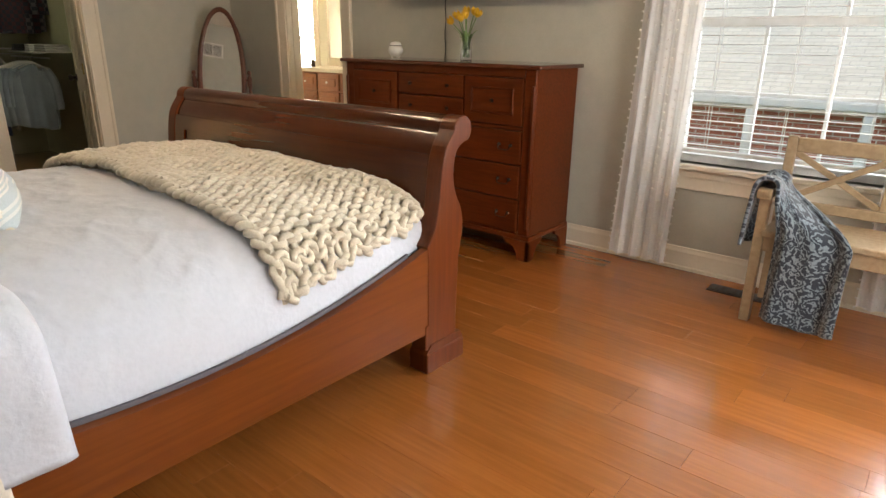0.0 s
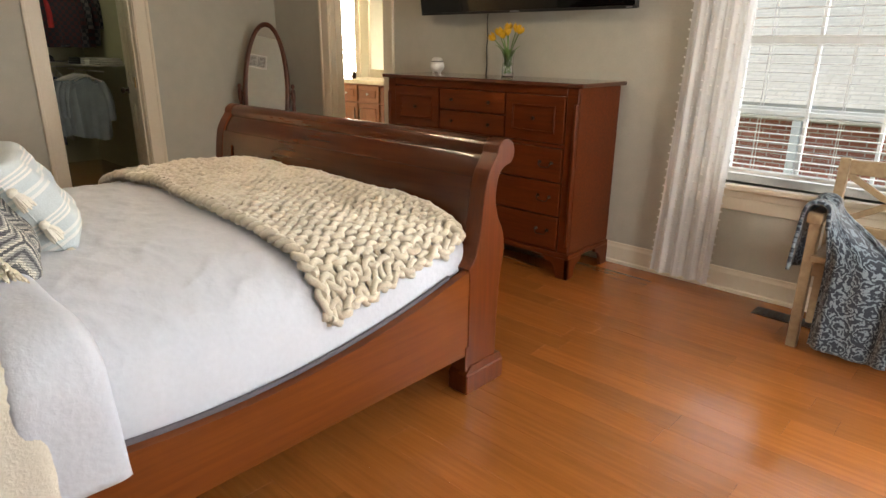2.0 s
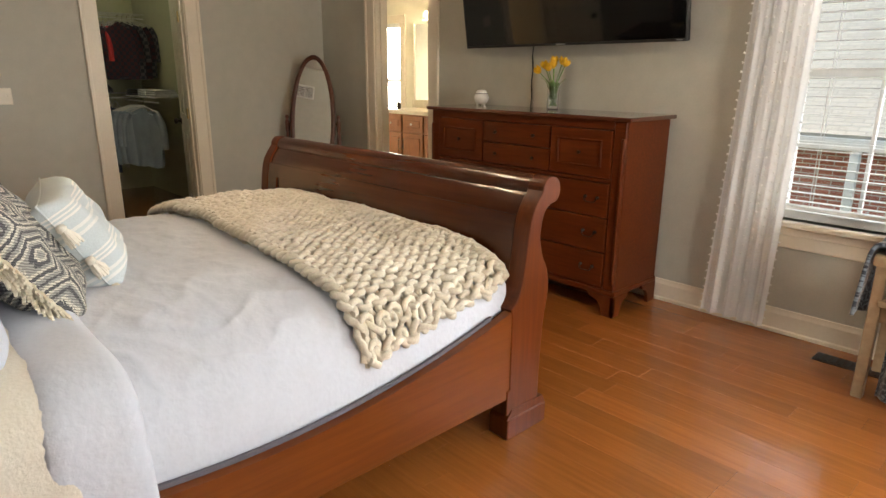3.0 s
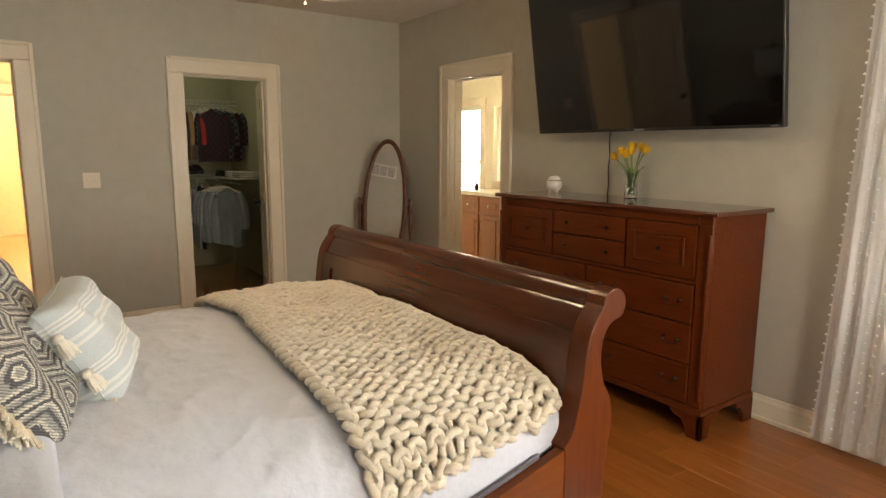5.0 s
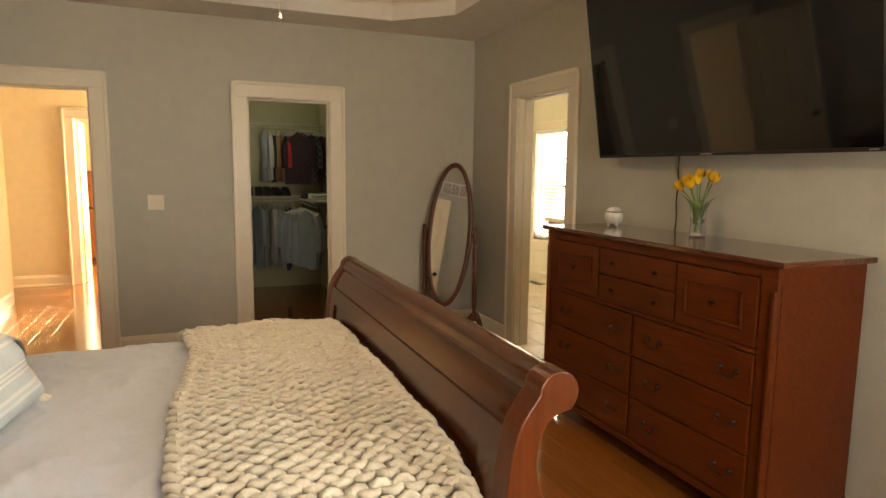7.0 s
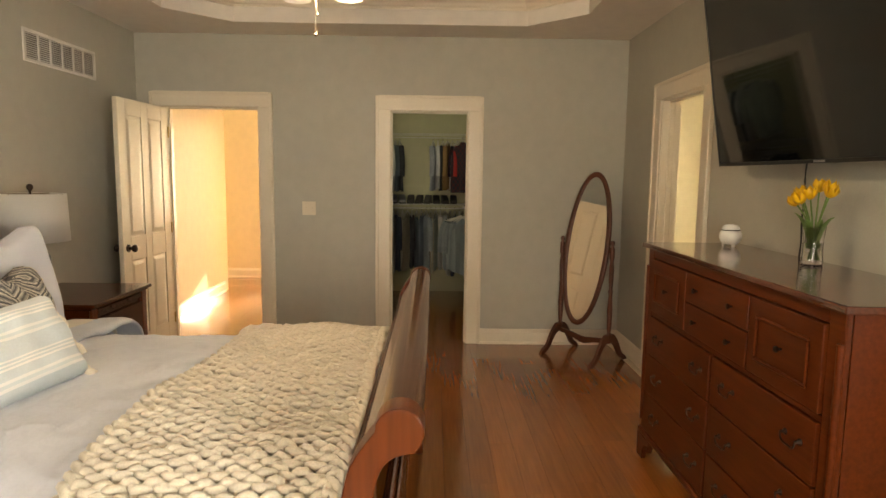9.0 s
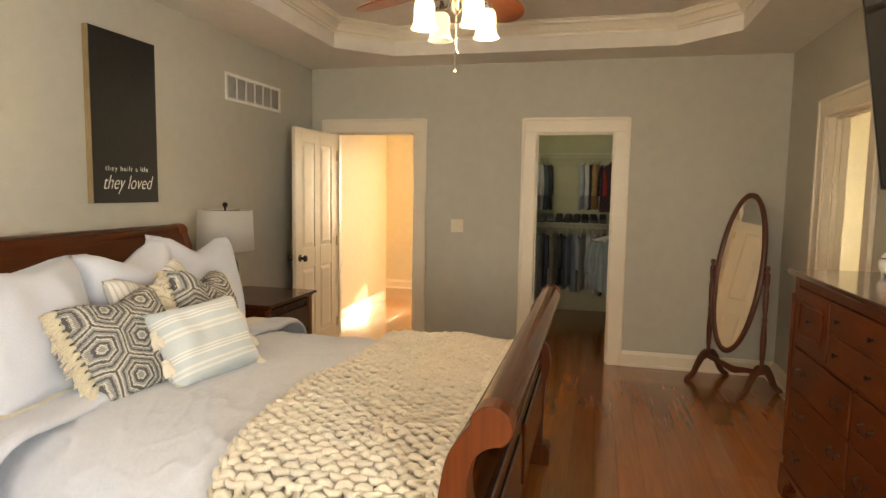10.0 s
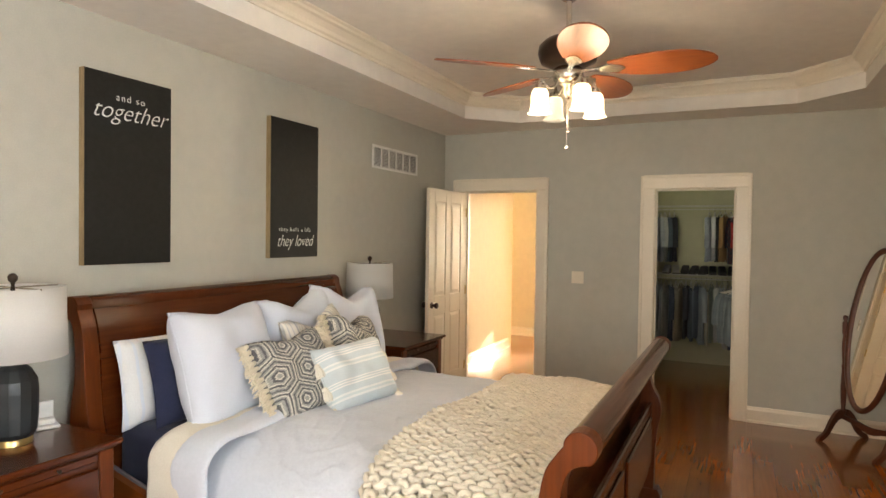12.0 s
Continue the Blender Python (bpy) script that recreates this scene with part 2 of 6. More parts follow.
D1, CL, BA, WI = (1.845, 2.645, 0, 2.03), (3.73, 4.42, 0, 2.02), (-3.385, -2.645, 0, 2.03), (0.08, 1.18, 0.62, 2.12)
WI2 = (1.32, 2.42, 0.62, 2.12)
wall("wall_west", "x", XW - TH, XW, YS - TH, YN + TH, 0, ZC, [D1, CL], WALL, "greige painted wall with two doorways")
wall("wall_north", "y", YN, YN + TH, XW, XE, 0, ZC, [BA, WI, WI2], WALL, "greige painted wall with bathroom doorway and window")
wall("wall_south", "y", YS - TH, YS, XW, XE, 0, ZC, [], WALL, "greige painted wall behind the bed")
# the opening is added to let the east fill lamp in
wall("wall_east", "x", XE, XE + TH, YS - TH, YN + TH, 0, ZC, [(3.30, 4.40, 0.62, 2.12)], WALL, "plain greige painted wall with an unseen opening added for light")

# tray ceiling: a flat rim, an upright step with cut corners, a crown moulding and the raised field
TX0, TX1, TY0, TY1, CUT = -3.80, 0.83, 2.20, 5.20, 0.38


def octagon(g):
    c = CUT + 0.41 * g
    x0, x1, y0, y1 = TX0 - g, TX1 + g, TY0 - g, TY1 + g
    return [(x0 + c, y0), (x1 - c, y0), (x1, y0 + c), (x1, y1 - c), (x1 - c, y1), (x0 + c, y1), (x0, y1 - c), (x0, y0 + c)]


bm = B()
inner = [bm.verts.new((x, y, ZC)) for x, y in octagon(0)]
upper = [bm.verts.new((x, y, ZT)) for x, y in octagon(0)]
outer = [bm.verts.new(p) for p in ((XW - TH, YS - TH, ZC), (XE + TH, YS - TH, ZC), (XE + TH, YN + TH, ZC), (XW - TH, YN + TH, ZC))]
for k in range(8):
    bm.faces.new((inner[k], inner[(k + 1) % 8], upper[(k + 1) % 8], upper[k]))
for k in range(4):
    bm.faces.new((inner[2 * k], inner[2 * k + 1], outer[(k + 1) % 4], outer[k]))
    bm.faces.new((inner[2 * k + 1], inner[(2 * k + 2) % 8], outer[(k + 1) % 4]))
bm.faces.new(upper)
bmesh.ops.recalc_face_normals(bm, faces=bm.faces)
tray = tagged(part("ceiling", bm, CEIL), "off-white tray ceiling with cut corners", "ceiling", kind="structure")
solid(tray, 0.05, 1)

bm = B()
profile = ((0.0, 2.720), (0.012, 2.720), (0.015, 2.734), (0.028, 2.744), (0.036, 2.763), (0.058, 2.790), (0.075, 2.799), (0.078, 2.812), (0.092, 2.822), (0.092, 2.8295), (0.0, 2.8295))
rings = [[bm.verts.new((x, y, z)) for x, y in octagon(-d - 0.001)] for d, z in profile]
for a, b in zip(rings, rings[1:]):
    for k in range(8):
        bm.faces.new((a[k], a[(k + 1) % 8], b[(k + 1) % 8], b[k]))
bmesh.ops.recalc_face_normals(bm, faces=bm.faces)
tagged(part("trim_crown", bm, TRIM), "cream crown moulding round the tray ceiling", "moulding", kind="structure")

# the slab under everything and the skirting boards
tagged(part("floor", cbox(-11.9, XE + TH, YS - TH - 1.2, YN + TH, -0.20, -0.012), JOINT), "glossy reddish oak plank floor", "floor", kind="structure")
floor = bpy.data.objects["floor"]


def skirting(axis, a, s, u0, u1):
    """Skirting on the wall face at a, standing out to the side s."""
    pts = [(0, 0), (0.022 * s, 0), (0.022 * s, 0.018), (0.015 * s, 0.024), (0.015 * s, 0.105), (0.009 * s, 0.120), (0.006 * s, 0.133), (0, 0.135)]
    bm = B()
    if axis == "x":
        prism(bm, [(a + p[0], p[1]) for p in pts], "y", u0, u1)
    else:
        prism(bm, [(a + p[0], p[1]) for p in pts], "x", u0, u1)
    return tagged(part("baseboard", bm, TRIM), "cream painted baseboard along the wall", "baseboard", kind="structure")


CW = 0.105
skirting("x", XW, 1, YS, D1[0] - CW)
skirting("x", XW, 1, D1[1] + CW, CL[0] - CW)
skirting("x", XW, 1, CL[1] + CW, YN)
skirting("y", YN, -1, XW, BA[0] - CW)
skirting("y", YN, -1, BA[1] + CW, XE)
skirting("y", YS, 1, XW, XE)
skirting("x", XE, -1, YS, YN)


def casing(name, axis, a, s, u0, u1, zt, label):
    """Door lining and moulded casing round an opening u0..u1, on the wall face at a and standing out to the side s."""
    root = thing(name, Matrix(), label, "door frame", kind="structure")

    def put(nm, ua, ub, za, zb, d0, d1, bev=0.004):
        if axis == "x":
            return part(nm, cbox(a + d0 * s, a + d1 * s, ua, ub, za, zb, bev=bev), TRIM, root)
        return part(nm, cbox(ua, ub, a + d0 * s, a + d1 * s, za, zb, bev=bev), TRIM, root)
    put("casing_side", u0 - CW, u0 + 0.012, 0, zt - 0.012, 0, 0.018)
    put("casing_side", u1 - 0.012, u1 + CW, 0, zt - 0.012, 0, 0.018)
    put("casing_top", u0 - CW, u1 + CW, zt - 0.012, zt + CW, 0, 0.018)
    put("back_band", u0 - CW - 0.006, u0 - CW + 0.02, 0, zt + CW, 0, 0.028)
    put("back_band", u1 + CW - 0.02, u1 + CW + 0.006, 0, zt + CW, 0, 0.028)
    put("back_band", u0 - CW + 0.02, u1 + CW - 0.02, zt + CW - 0.02, zt + CW + 0.006, 0, 0.028)
    put("jamb", u0, u0 + 0.018, 0, zt - 0.018, -TH - 0.004, 0.001, 0.002)
    put("jamb", u1 - 0.018, u1, 0, zt - 0.018, -TH - 0.004, 0.001, 0.002)
    put("head", u0, u1, zt - 0.018, zt, -TH - 0.004, 0.001, 0.002)
    put("stop", u0 + 0.018, u0 + 0.030, 0, zt - 0.03, -0.085, -0.05, 0.002)
    put("stop", u1 - 0.030, u1 - 0.018, 0, zt - 0.03, -0.085, -0.05, 0.002)
    put("stop", u0 + 0.018, u1 - 0.018, zt - 0.030, zt - 0.018, -0.085, -0.05, 0.002)
    return root


casing("door_frame_1", "x", XW, 1, D1[0], D1[1], D1[3], "cream moulded frame round the hallway doorway")
casing("door_frame_2", "x", XW, 1, CL[0], CL[1], CL[3], "cream moulded frame round the closet doorway")
casing("door_frame_3", "y", YN, -1, BA[0], BA[1], BA[3], "cream moulded frame round the bathroom doorway")


def door_leaf(name, m, w, label):
    """Four-panel leaf: hinge edge at x 0, free edge at x w, thickness along y."""
    root = thing(name, m, label, "door", kind="structure")
    t, h = 0.035, 2.0
    part("slab", cbox(0, w, -t / 2 + 0.008, t / 2 - 0.008, 0.01, h), TRIM, root)
    st, mid = 0.11, 0.10
    zs = ((0.20, 0.80), (0.98, h - 0.12))
    for s in (-1, 1):
        y0, y1 = sorted((s * (t / 2 - 0.0085), s * t / 2))
        for xa, xb in ((0, st), (w - st, w), (w / 2 - mid / 2, w / 2 + mid / 2)):
            part("stile", cbox(xa, xb, y0, y1, 0.01, h, bev=0.002), TRIM, root)
        for za, zb in ((0.01, 0.20), (0.80, 0.98), (h - 0.12, h)):
            for xa, xb in ((st, w / 2 - mid / 2), (w / 2 + mid / 2, w - st)):
                part("rail", cbox(xa, xb, y0, y1, za, zb, bev=0.002), TRIM, root)
        for za, zb in zs:
            for xa, xb in ((st, w / 2 - mid / 2), (w / 2 + mid / 2, w - st)):
                bm = B()
                a, b = s * (t / 2 - 0.0075), s * (t / 2 - 0.001)
                p = [bm.verts.new(q) for q in ((xa + .012, a, za + .012), (xb - .012, a, za + .012), (xb - .012, a, zb - .012), (xa + .012, a, zb - .012))]
                q = [bm.verts.new(q) for q in ((xa + .04, b, za + .04), (xb - .04, b, za + .04), (xb - .04, b, zb - .04), (xa + .04, b, zb - .04))]
                bm.faces.new(q)
                for k in range(4):
                    bm.faces.new((p[k], p[(k + 1) % 4], q[(k + 1) % 4], q[k]))
                bmesh.ops.recalc_face_normals(bm, faces=bm.faces)
                part("panel", bm, TRIM, root)
    for s in (-1, 1):
        bm = lathe(B(), [(0, 0), (0.030, 0), (0.030, 0.006), (0.013, 0.010), (0.011, 0.030), (0.022, 0.036), (0.029, 0.048), (0.026, 0.060), (0.014, 0.066), (0, 0.067)], 20, Matrix.Translation((w - 0.065, s * t / 2, 0.90)) @ Matrix.Rotation(-s * math.pi / 2, 4, 'X'))
        part("knob", bm, BRONZE, root, "dark bronze door knob", True)
    for z in (0.22, 1.0, 1.8):
        part("hinge", tube(B(), [(-0.004, t / 2 + 0.004, z - 0.045), (-0.004, t / 2 + 0.004, z + 0.045)], 0.007), BRASS, root, "brass hinge", True)
    return root


door_leaf("door_1", pose(XW + 0.012, D1[0] + 0.012, 0, 0, 0, -2.0), 0.77, "cream four-panel door standing open into the bedroom")
door_leaf("door_2", pose(XW - TH + 0.02, CL[1] - 0.004, 0, 0, 0, 180 - 15.0), 0.66, "cream four-panel closet door swung inward")

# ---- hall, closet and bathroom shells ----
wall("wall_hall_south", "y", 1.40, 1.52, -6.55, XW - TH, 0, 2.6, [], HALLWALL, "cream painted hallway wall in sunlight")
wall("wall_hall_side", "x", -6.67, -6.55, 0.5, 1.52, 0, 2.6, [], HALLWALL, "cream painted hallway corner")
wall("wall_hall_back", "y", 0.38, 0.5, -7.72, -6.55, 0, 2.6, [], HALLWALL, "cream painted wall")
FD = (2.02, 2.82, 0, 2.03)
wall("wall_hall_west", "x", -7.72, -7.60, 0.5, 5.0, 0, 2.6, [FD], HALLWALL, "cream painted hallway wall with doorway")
# unseen passage, added so that a fill lamp can reach the hall
wall("wall_added_passage_north", "y", 5.0, 5.12, -7.60, -6.68, 0, 2.6, [(-7.5, -6.9, 0.9, 2.1)], HALLWALL, "cream painted wall of the unseen passage, its opening added for fill light")
wall("wall_added_passage_east", "x", -6.92, -6.80, 2.98, 5.0, 0, 2.6, [], HALLWALL, "cream painted wall of the unseen passage added for fill light")
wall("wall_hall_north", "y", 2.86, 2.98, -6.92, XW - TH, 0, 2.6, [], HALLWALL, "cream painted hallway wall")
casing("door_frame_4", "x", -7.60, 1, FD[0], FD[1], FD[3], "cream frame round the far doorway")
door_leaf("door_3", pose(-7.70, FD[0] + 0.03, 0, 0, 0, 180 + 3), 0.74, "cream door of the far room standing open")
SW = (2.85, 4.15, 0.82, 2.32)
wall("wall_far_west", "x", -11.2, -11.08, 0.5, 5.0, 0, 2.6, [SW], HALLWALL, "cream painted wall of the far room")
wall("wall_far_south", "y", 0.38, 0.5, -11.2, -7.72, 0, 2.6, [], HALLWALL, "cream painted wall of the far room")
wall("wall_far_north", "y", 5.0, 5.12, -11.2, -7.60, 0, 2.6, [], HALLWALL, "cream painted wall of the far room")
tagged(part("ceiling_hall", cbox(-11.2, XW - TH, 0.38, 2.98, 2.6, 2.7), CEIL), "plain off-white hallway ceiling", "ceiling", kind="structure")
tagged(part("ceiling_far_room", cbox(-11.2, -6.80, 2.98, 5.12, 2.6, 2.7), CEIL), "plain off-white ceiling", "ceiling", kind="structure")
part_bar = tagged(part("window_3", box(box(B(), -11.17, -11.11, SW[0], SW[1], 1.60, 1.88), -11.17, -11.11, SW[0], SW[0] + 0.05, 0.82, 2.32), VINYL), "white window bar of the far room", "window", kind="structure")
skirting("y", 1.52, 1, -6.55, XW - TH)
skirting("x", -7.60, 1, 0.5, FD[0] - CW)

wall("wall_closet_south", "y", 2.98, 3.06, -6.70, XW - TH, 0, 2.6, [], CLOSETWALL, "olive painted closet wall")
wall("wall_closet_north", "y", 4.80, 4.90, -6.70, XW - TH, 0, 2.6, [], CLOSETWALL, "olive painted closet wall")
wall("wall_closet_back", "x", -6.80, -6.70, 2.98, 4.90, 0, 2.6, [], CLOSETWALL, "olive painted closet wall")
tagged(part("ceiling_closet", cbox(-6.80, XW - TH, 2.98, 4.90, 2.6, 2.7), CEIL), "plain closet ceiling", "ceiling", kind="structure")

BW = (-6.22, -5.28, 0.55, 1.98)
wall("wall_bath_north", "y", 7.60, 7.72, -7.0, -2.2, 0, 2.6, [BW], BATHWALL, "cream painted bathroom wall with window")
wall("wall_bath_west", "x", -7.12, -7.0, YN, 7.72, 0, 2.6, [], BATHWALL, "cream painted bathroom wall")
wall("wall_bath_east", "x", -2.2, -2.08, YN + TH, 7.72, 0, 2.6, [], BATHWALL, "cream painted bathroom wall")
wall("wall_bath_south", "y", YN, YN + TH, -7.0, XW, 0, 2.6, [], BATHWALL, "cream painted bathroom wall")
tagged(part("ceiling_bath", cbox(-7.12, -2.08, YN + TH, 7.72, 2.6, 2.7), CEIL), "plain bathroom ceiling", "ceiling", kind="structure")
bath_floor = tagged(part("floor_bath", cbox(-7.12, -2.08, YN, 7.72, -0.2, -0.006), JOINT), "cream square tile bathroom floor", "floor", kind="structure")
skirting("y", 7.60, -1, -7.0, -5.05)


def sash_window(name, u0, u1, z0, z1, y, cols, rows, label):
    """A double-hung window in a wall along x whose inner face lies at y."""
    root = thing(name, Matrix(), label, "window", kind="structure")
    f = 0.045
    yo = y + 0.07
    for a in ((u0, u0 + f, z0, z1), (u1 - f, u1, z0, z1), (u0 + f, u1 - f, z0, z0 + f), (u0 + f, u1 - f, z1 - f, z1)):
        part("window_frame", cbox(a[0], a[1], yo, yo + 0.06, a[2], a[3], bev=0.003), VINYL, root)
    zm = (z0 + z1) / 2
    part("meeting_rail", cbox(u0 + f, u1 - f, yo + 0.008, yo + 0.05, zm - 0.022, zm + 0.022, bev=0.003), VINYL, root)
    for za, zb in ((z0 + f, zm - 0.022), (zm + 0.022, z1 - f)):
        for i in range(1, cols):
            x = u0 + f + (u1 - u0 - 2 * f) * i / cols
            part("muntin", cbox(x - 0.009, x + 0.009, yo + 0.015, yo + 0.04, za, zb, bev=0.002), VINYL, root)
        for i in range(1, rows):
            z = za + (zb - za) * i / rows
            part("muntin", cbox(u0 + f, u1 - f, yo + 0.017, yo + 0.038, z - 0.009, z + 0.009, bev=0.002), VINYL, root)
        p = part("pane", cbox(u0 + f, u1 - f, yo + 0.026, yo + 0.029, za, zb), GLASS, root, "clear glass pane")
        p.visible_shadow = False
    for a in ((u0 - 0.09, u0 + 0.004, z0 + 0.001, z1 + 0.004), (u1 - 0.004, u1 + 0.09, z0 + 0.001, z1 + 0.004), (u0 - 0.09, u1 + 0.09, z1 + 0.004, z1 + 0.10)):
        part("casing", cbox(a[0], a[1], y - 0.02, y, a[2], a[3], bev=0.004), TRIM, root)
    for a in ((u0, u0 + 0.012), (u1 - 0.012, u1)):
        part("lining", cbox(a[0], a[1], y - 0.001, yo, z0 + 0.001, z1), TRIM, root)
    part("window_sill", cbox(u0 - 0.12, u1 + 0.12, y - 0.05, yo, z0 - 0.03, z0, bev=0.006, seg=2), TRIM, root)
    part("apron", cbox(u0 - 0.10, u1 + 0.10, y - 0.022, y, z0 - 0.075, z0 - 0.03, bev=0.003), TRIM, root)
    part("apron", cbox(u0 - 0.09, u1 + 0.09, y - 0.015, y, z0 - 0.145, z0 - 0.075, bev=0.003), TRIM, root)
    return root


def blind(name, u0, u1, z0, z1, y, tilt, label):
    root = thing(name, Matrix(), label, "blind")
    part("headrail", cbox(u0, u1, y - 0.028, y + 0.028, z1 - 0.05, z1, bev=0.004), VINYL, root)
    n = int((z1 - 0.08 - z0) / 0.044)
    first = None
    for i in range(n):
        z = z1 - 0.075 - i * 0.044
        if first is None:
            first = part("slat", cbox(u0 + 0.004, u1 - 0.004, -0.025, 0.025, -0.0015, 0.0015), VINYL, root)
            ob = first
        else:
            ob = new("slat", first.data)
            ob.parent = root
        ob.matrix_local = Matrix.Translation((0, y, z)) @ Matrix.Rotation(radians(tilt), 4, 'X')
    part("bottom_rail", cbox(u0 + 0.004, u1 - 0.004, y - 0.026, y + 0.026, z1 - 0.075 - n * 0.044, z1 - 0.055 - n * 0.044, bev=0.003), VINYL, root)
    for k in (0.15, 0.5, 0.85):
        x = u0 + (u1 - u0) * k
        part("ladder_cord", box(box(B(), x - 0.002, x + 0.002, y - 0.027, y - 0.025, z1 - 0.06 - n * 0.044, z1 - 0.05), x - 0.002, x + 0.002, y + 0.025, y + 0.027, z1 - 0.06 - n * 0.044, z1 - 0.05), VINYL, root)
    return root


sash_window("window_1", *WI, YN, 3, 2, "white double-hung window with grid and deep cream sill")
blind("window_blind", WI[0] + 0.016, WI[1] - 0.016, WI[2] + 0.02, WI[3], YN + 0.032, -3, "white slatted blind, open, hanging in the bedroom window")
sash_window("window_4", *WI2, YN, 3, 2, "white double-hung window with grid beside the first one")
# window_5 is an unseen addition that frames the east fill lamp
sash_window("window_5", -4.40, -3.30, 0.62, 2.12, XE, 3, 2, "unseen white double-hung window added round the east fill lamp").matrix_world = Matrix.Rotation(-math.pi / 2, 4, 'Z')
sash_window("window_2", *BW, 7.60, 2, 2, "white bathroom window with grid")
blind("window_blind", BW[0] + 0.016, BW[1] - 0.016, BW[2] + 0.02, BW[3], 7.632, 8, "white slatted blind, open, hanging in the bathroom window")

# ---- the sleigh bed ----
XB0, XB1 = -2.115, -0.108
bed = thing("sleigh_bed", pose(-1.14, 2.9, 0), "glossy cherry sleigh bed with scrolled headboard and footboard", "bed")
OFF = Matrix.Translation((1.14, -2.9, 0))


def bedpart(name, bm, material, label="", smooth=False):
    ob = part(name, bm, material, bed, label, smooth)
    ob.data.transform(OFF)
    return ob


def arc(cy, cz, r, a0, a1, n):
    return [(cy + r * math.cos(radians(a0 + (a1 - a0) * i / n)), cz + r * math.sin(radians(a0 + (a1 - a0) * i / n))) for i in range(n + 1)]


def smoothline(pts, n=5):
    out = []
    q = [Vector(p) for p in pts]
    for i in range(len(q) - 1):
        a, b, c, d = q[max(i - 1, 0)], q[i], q[i + 1], q[min(i + 2, len(q) - 1)]
        for k in range(n):
            t = k / n
            out.append(tuple(0.5 * ((2 * b) + (c - a) * t + (2 * a - 5 * b + 4 * c - d) * t * t + (3 * b - a - 3 * c + d) * t ** 3)))
    out.append(tuple(q[-1]))
    return out


FOOT_IN = smoothline([(3.856, 0.526), (3.895, 0.575), (3.921, 0.68), (3.934, 0.78), (3.955, 0.87), (4.006, 0.945)])
FOOT_OUT = smoothline([(4.086, 0.899), (4.045, 0.888), (4.016, 0.855), (4.003, 0.78), (4.022, 0.70), (4.054, 0.64), (4.066, 0.555), (4.044, 0.43), (4.034, 0.22), (4.034, 0.10)])
FOOT = FOOT_IN + arc(4.056, 0.942, 0.052, 160, -50, 14) + FOOT_OUT + [(3.848, 0.10), (3.848, 0.203), (3.862, 0.207), (3.862, 0.50)]
HEAD_OUT = smoothline([(1.905, 0.55), (1.865, 0.70), (1.845, 0.85), (1.835, 1.0), (1.815, 1.12), (1.785, 1.20)])
HEAD = HEAD_OUT + arc(1.735, 1.205, 0.055, 20, 265, 12) + smoothline([(1.745, 1.13), (1.765, 1.05), (1.765, 0.90), (1.735, 0.72), (1.735, 0.50), (1.750, 0.22), (1.755, 0.10)]) + [(1.90, 0.10), (1.90, 0.20), (1.915, 0.40)]
for x0, x1 in ((XB1 - 0.075, XB1), (XB0, XB0 + 0.075)):
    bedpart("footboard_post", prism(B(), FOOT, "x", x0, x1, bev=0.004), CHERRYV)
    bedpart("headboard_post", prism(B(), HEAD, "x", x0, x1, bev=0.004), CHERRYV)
    for ya, yb in ((3.845, 4.074), (1.735, 1.925)):
        bm = box(B(), x0 - 0.012, x1 + 0.012, ya, yb, 0, 0.085, bev=0.004)
        prism(bm, [(ya, 0.085), (yb, 0.085), (yb - 0.018, 0.118), (ya + 0.03, 0.118)], "x", x0 - 0.006, x1 + 0.006)
        bedpart("plinth_foot", bm, CHERRYV)


def board(front, depth, x0, x1):
    """A curved board: an outline given as points of its face, thickened by depth."""
    back = [(y + depth, z) for y, z in reversed(front)]
    return prism(B(), front + back, "x", x0, x1)


fin = [(y + 0.012, z) for y, z in FOOT_IN]
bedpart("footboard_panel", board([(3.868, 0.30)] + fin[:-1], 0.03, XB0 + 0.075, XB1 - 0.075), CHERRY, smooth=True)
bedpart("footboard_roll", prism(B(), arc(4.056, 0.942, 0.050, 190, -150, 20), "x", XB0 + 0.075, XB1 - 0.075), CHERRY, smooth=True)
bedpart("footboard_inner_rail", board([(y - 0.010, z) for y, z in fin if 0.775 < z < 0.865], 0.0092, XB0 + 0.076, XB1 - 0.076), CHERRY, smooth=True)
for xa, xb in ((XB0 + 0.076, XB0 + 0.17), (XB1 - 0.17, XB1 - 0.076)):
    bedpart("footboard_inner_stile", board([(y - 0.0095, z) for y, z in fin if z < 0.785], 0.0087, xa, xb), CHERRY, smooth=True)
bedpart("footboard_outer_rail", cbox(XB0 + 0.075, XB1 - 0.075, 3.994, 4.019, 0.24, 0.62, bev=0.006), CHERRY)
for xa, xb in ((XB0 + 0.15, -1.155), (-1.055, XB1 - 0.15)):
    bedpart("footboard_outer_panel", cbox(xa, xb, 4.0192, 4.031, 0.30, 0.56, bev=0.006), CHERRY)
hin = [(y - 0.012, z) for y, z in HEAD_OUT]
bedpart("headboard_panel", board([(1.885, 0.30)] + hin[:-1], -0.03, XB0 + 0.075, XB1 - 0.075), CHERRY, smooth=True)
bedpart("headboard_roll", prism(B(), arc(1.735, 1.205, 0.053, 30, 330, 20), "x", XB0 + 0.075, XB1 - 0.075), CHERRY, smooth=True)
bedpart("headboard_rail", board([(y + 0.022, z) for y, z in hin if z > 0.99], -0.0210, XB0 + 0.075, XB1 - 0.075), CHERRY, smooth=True)
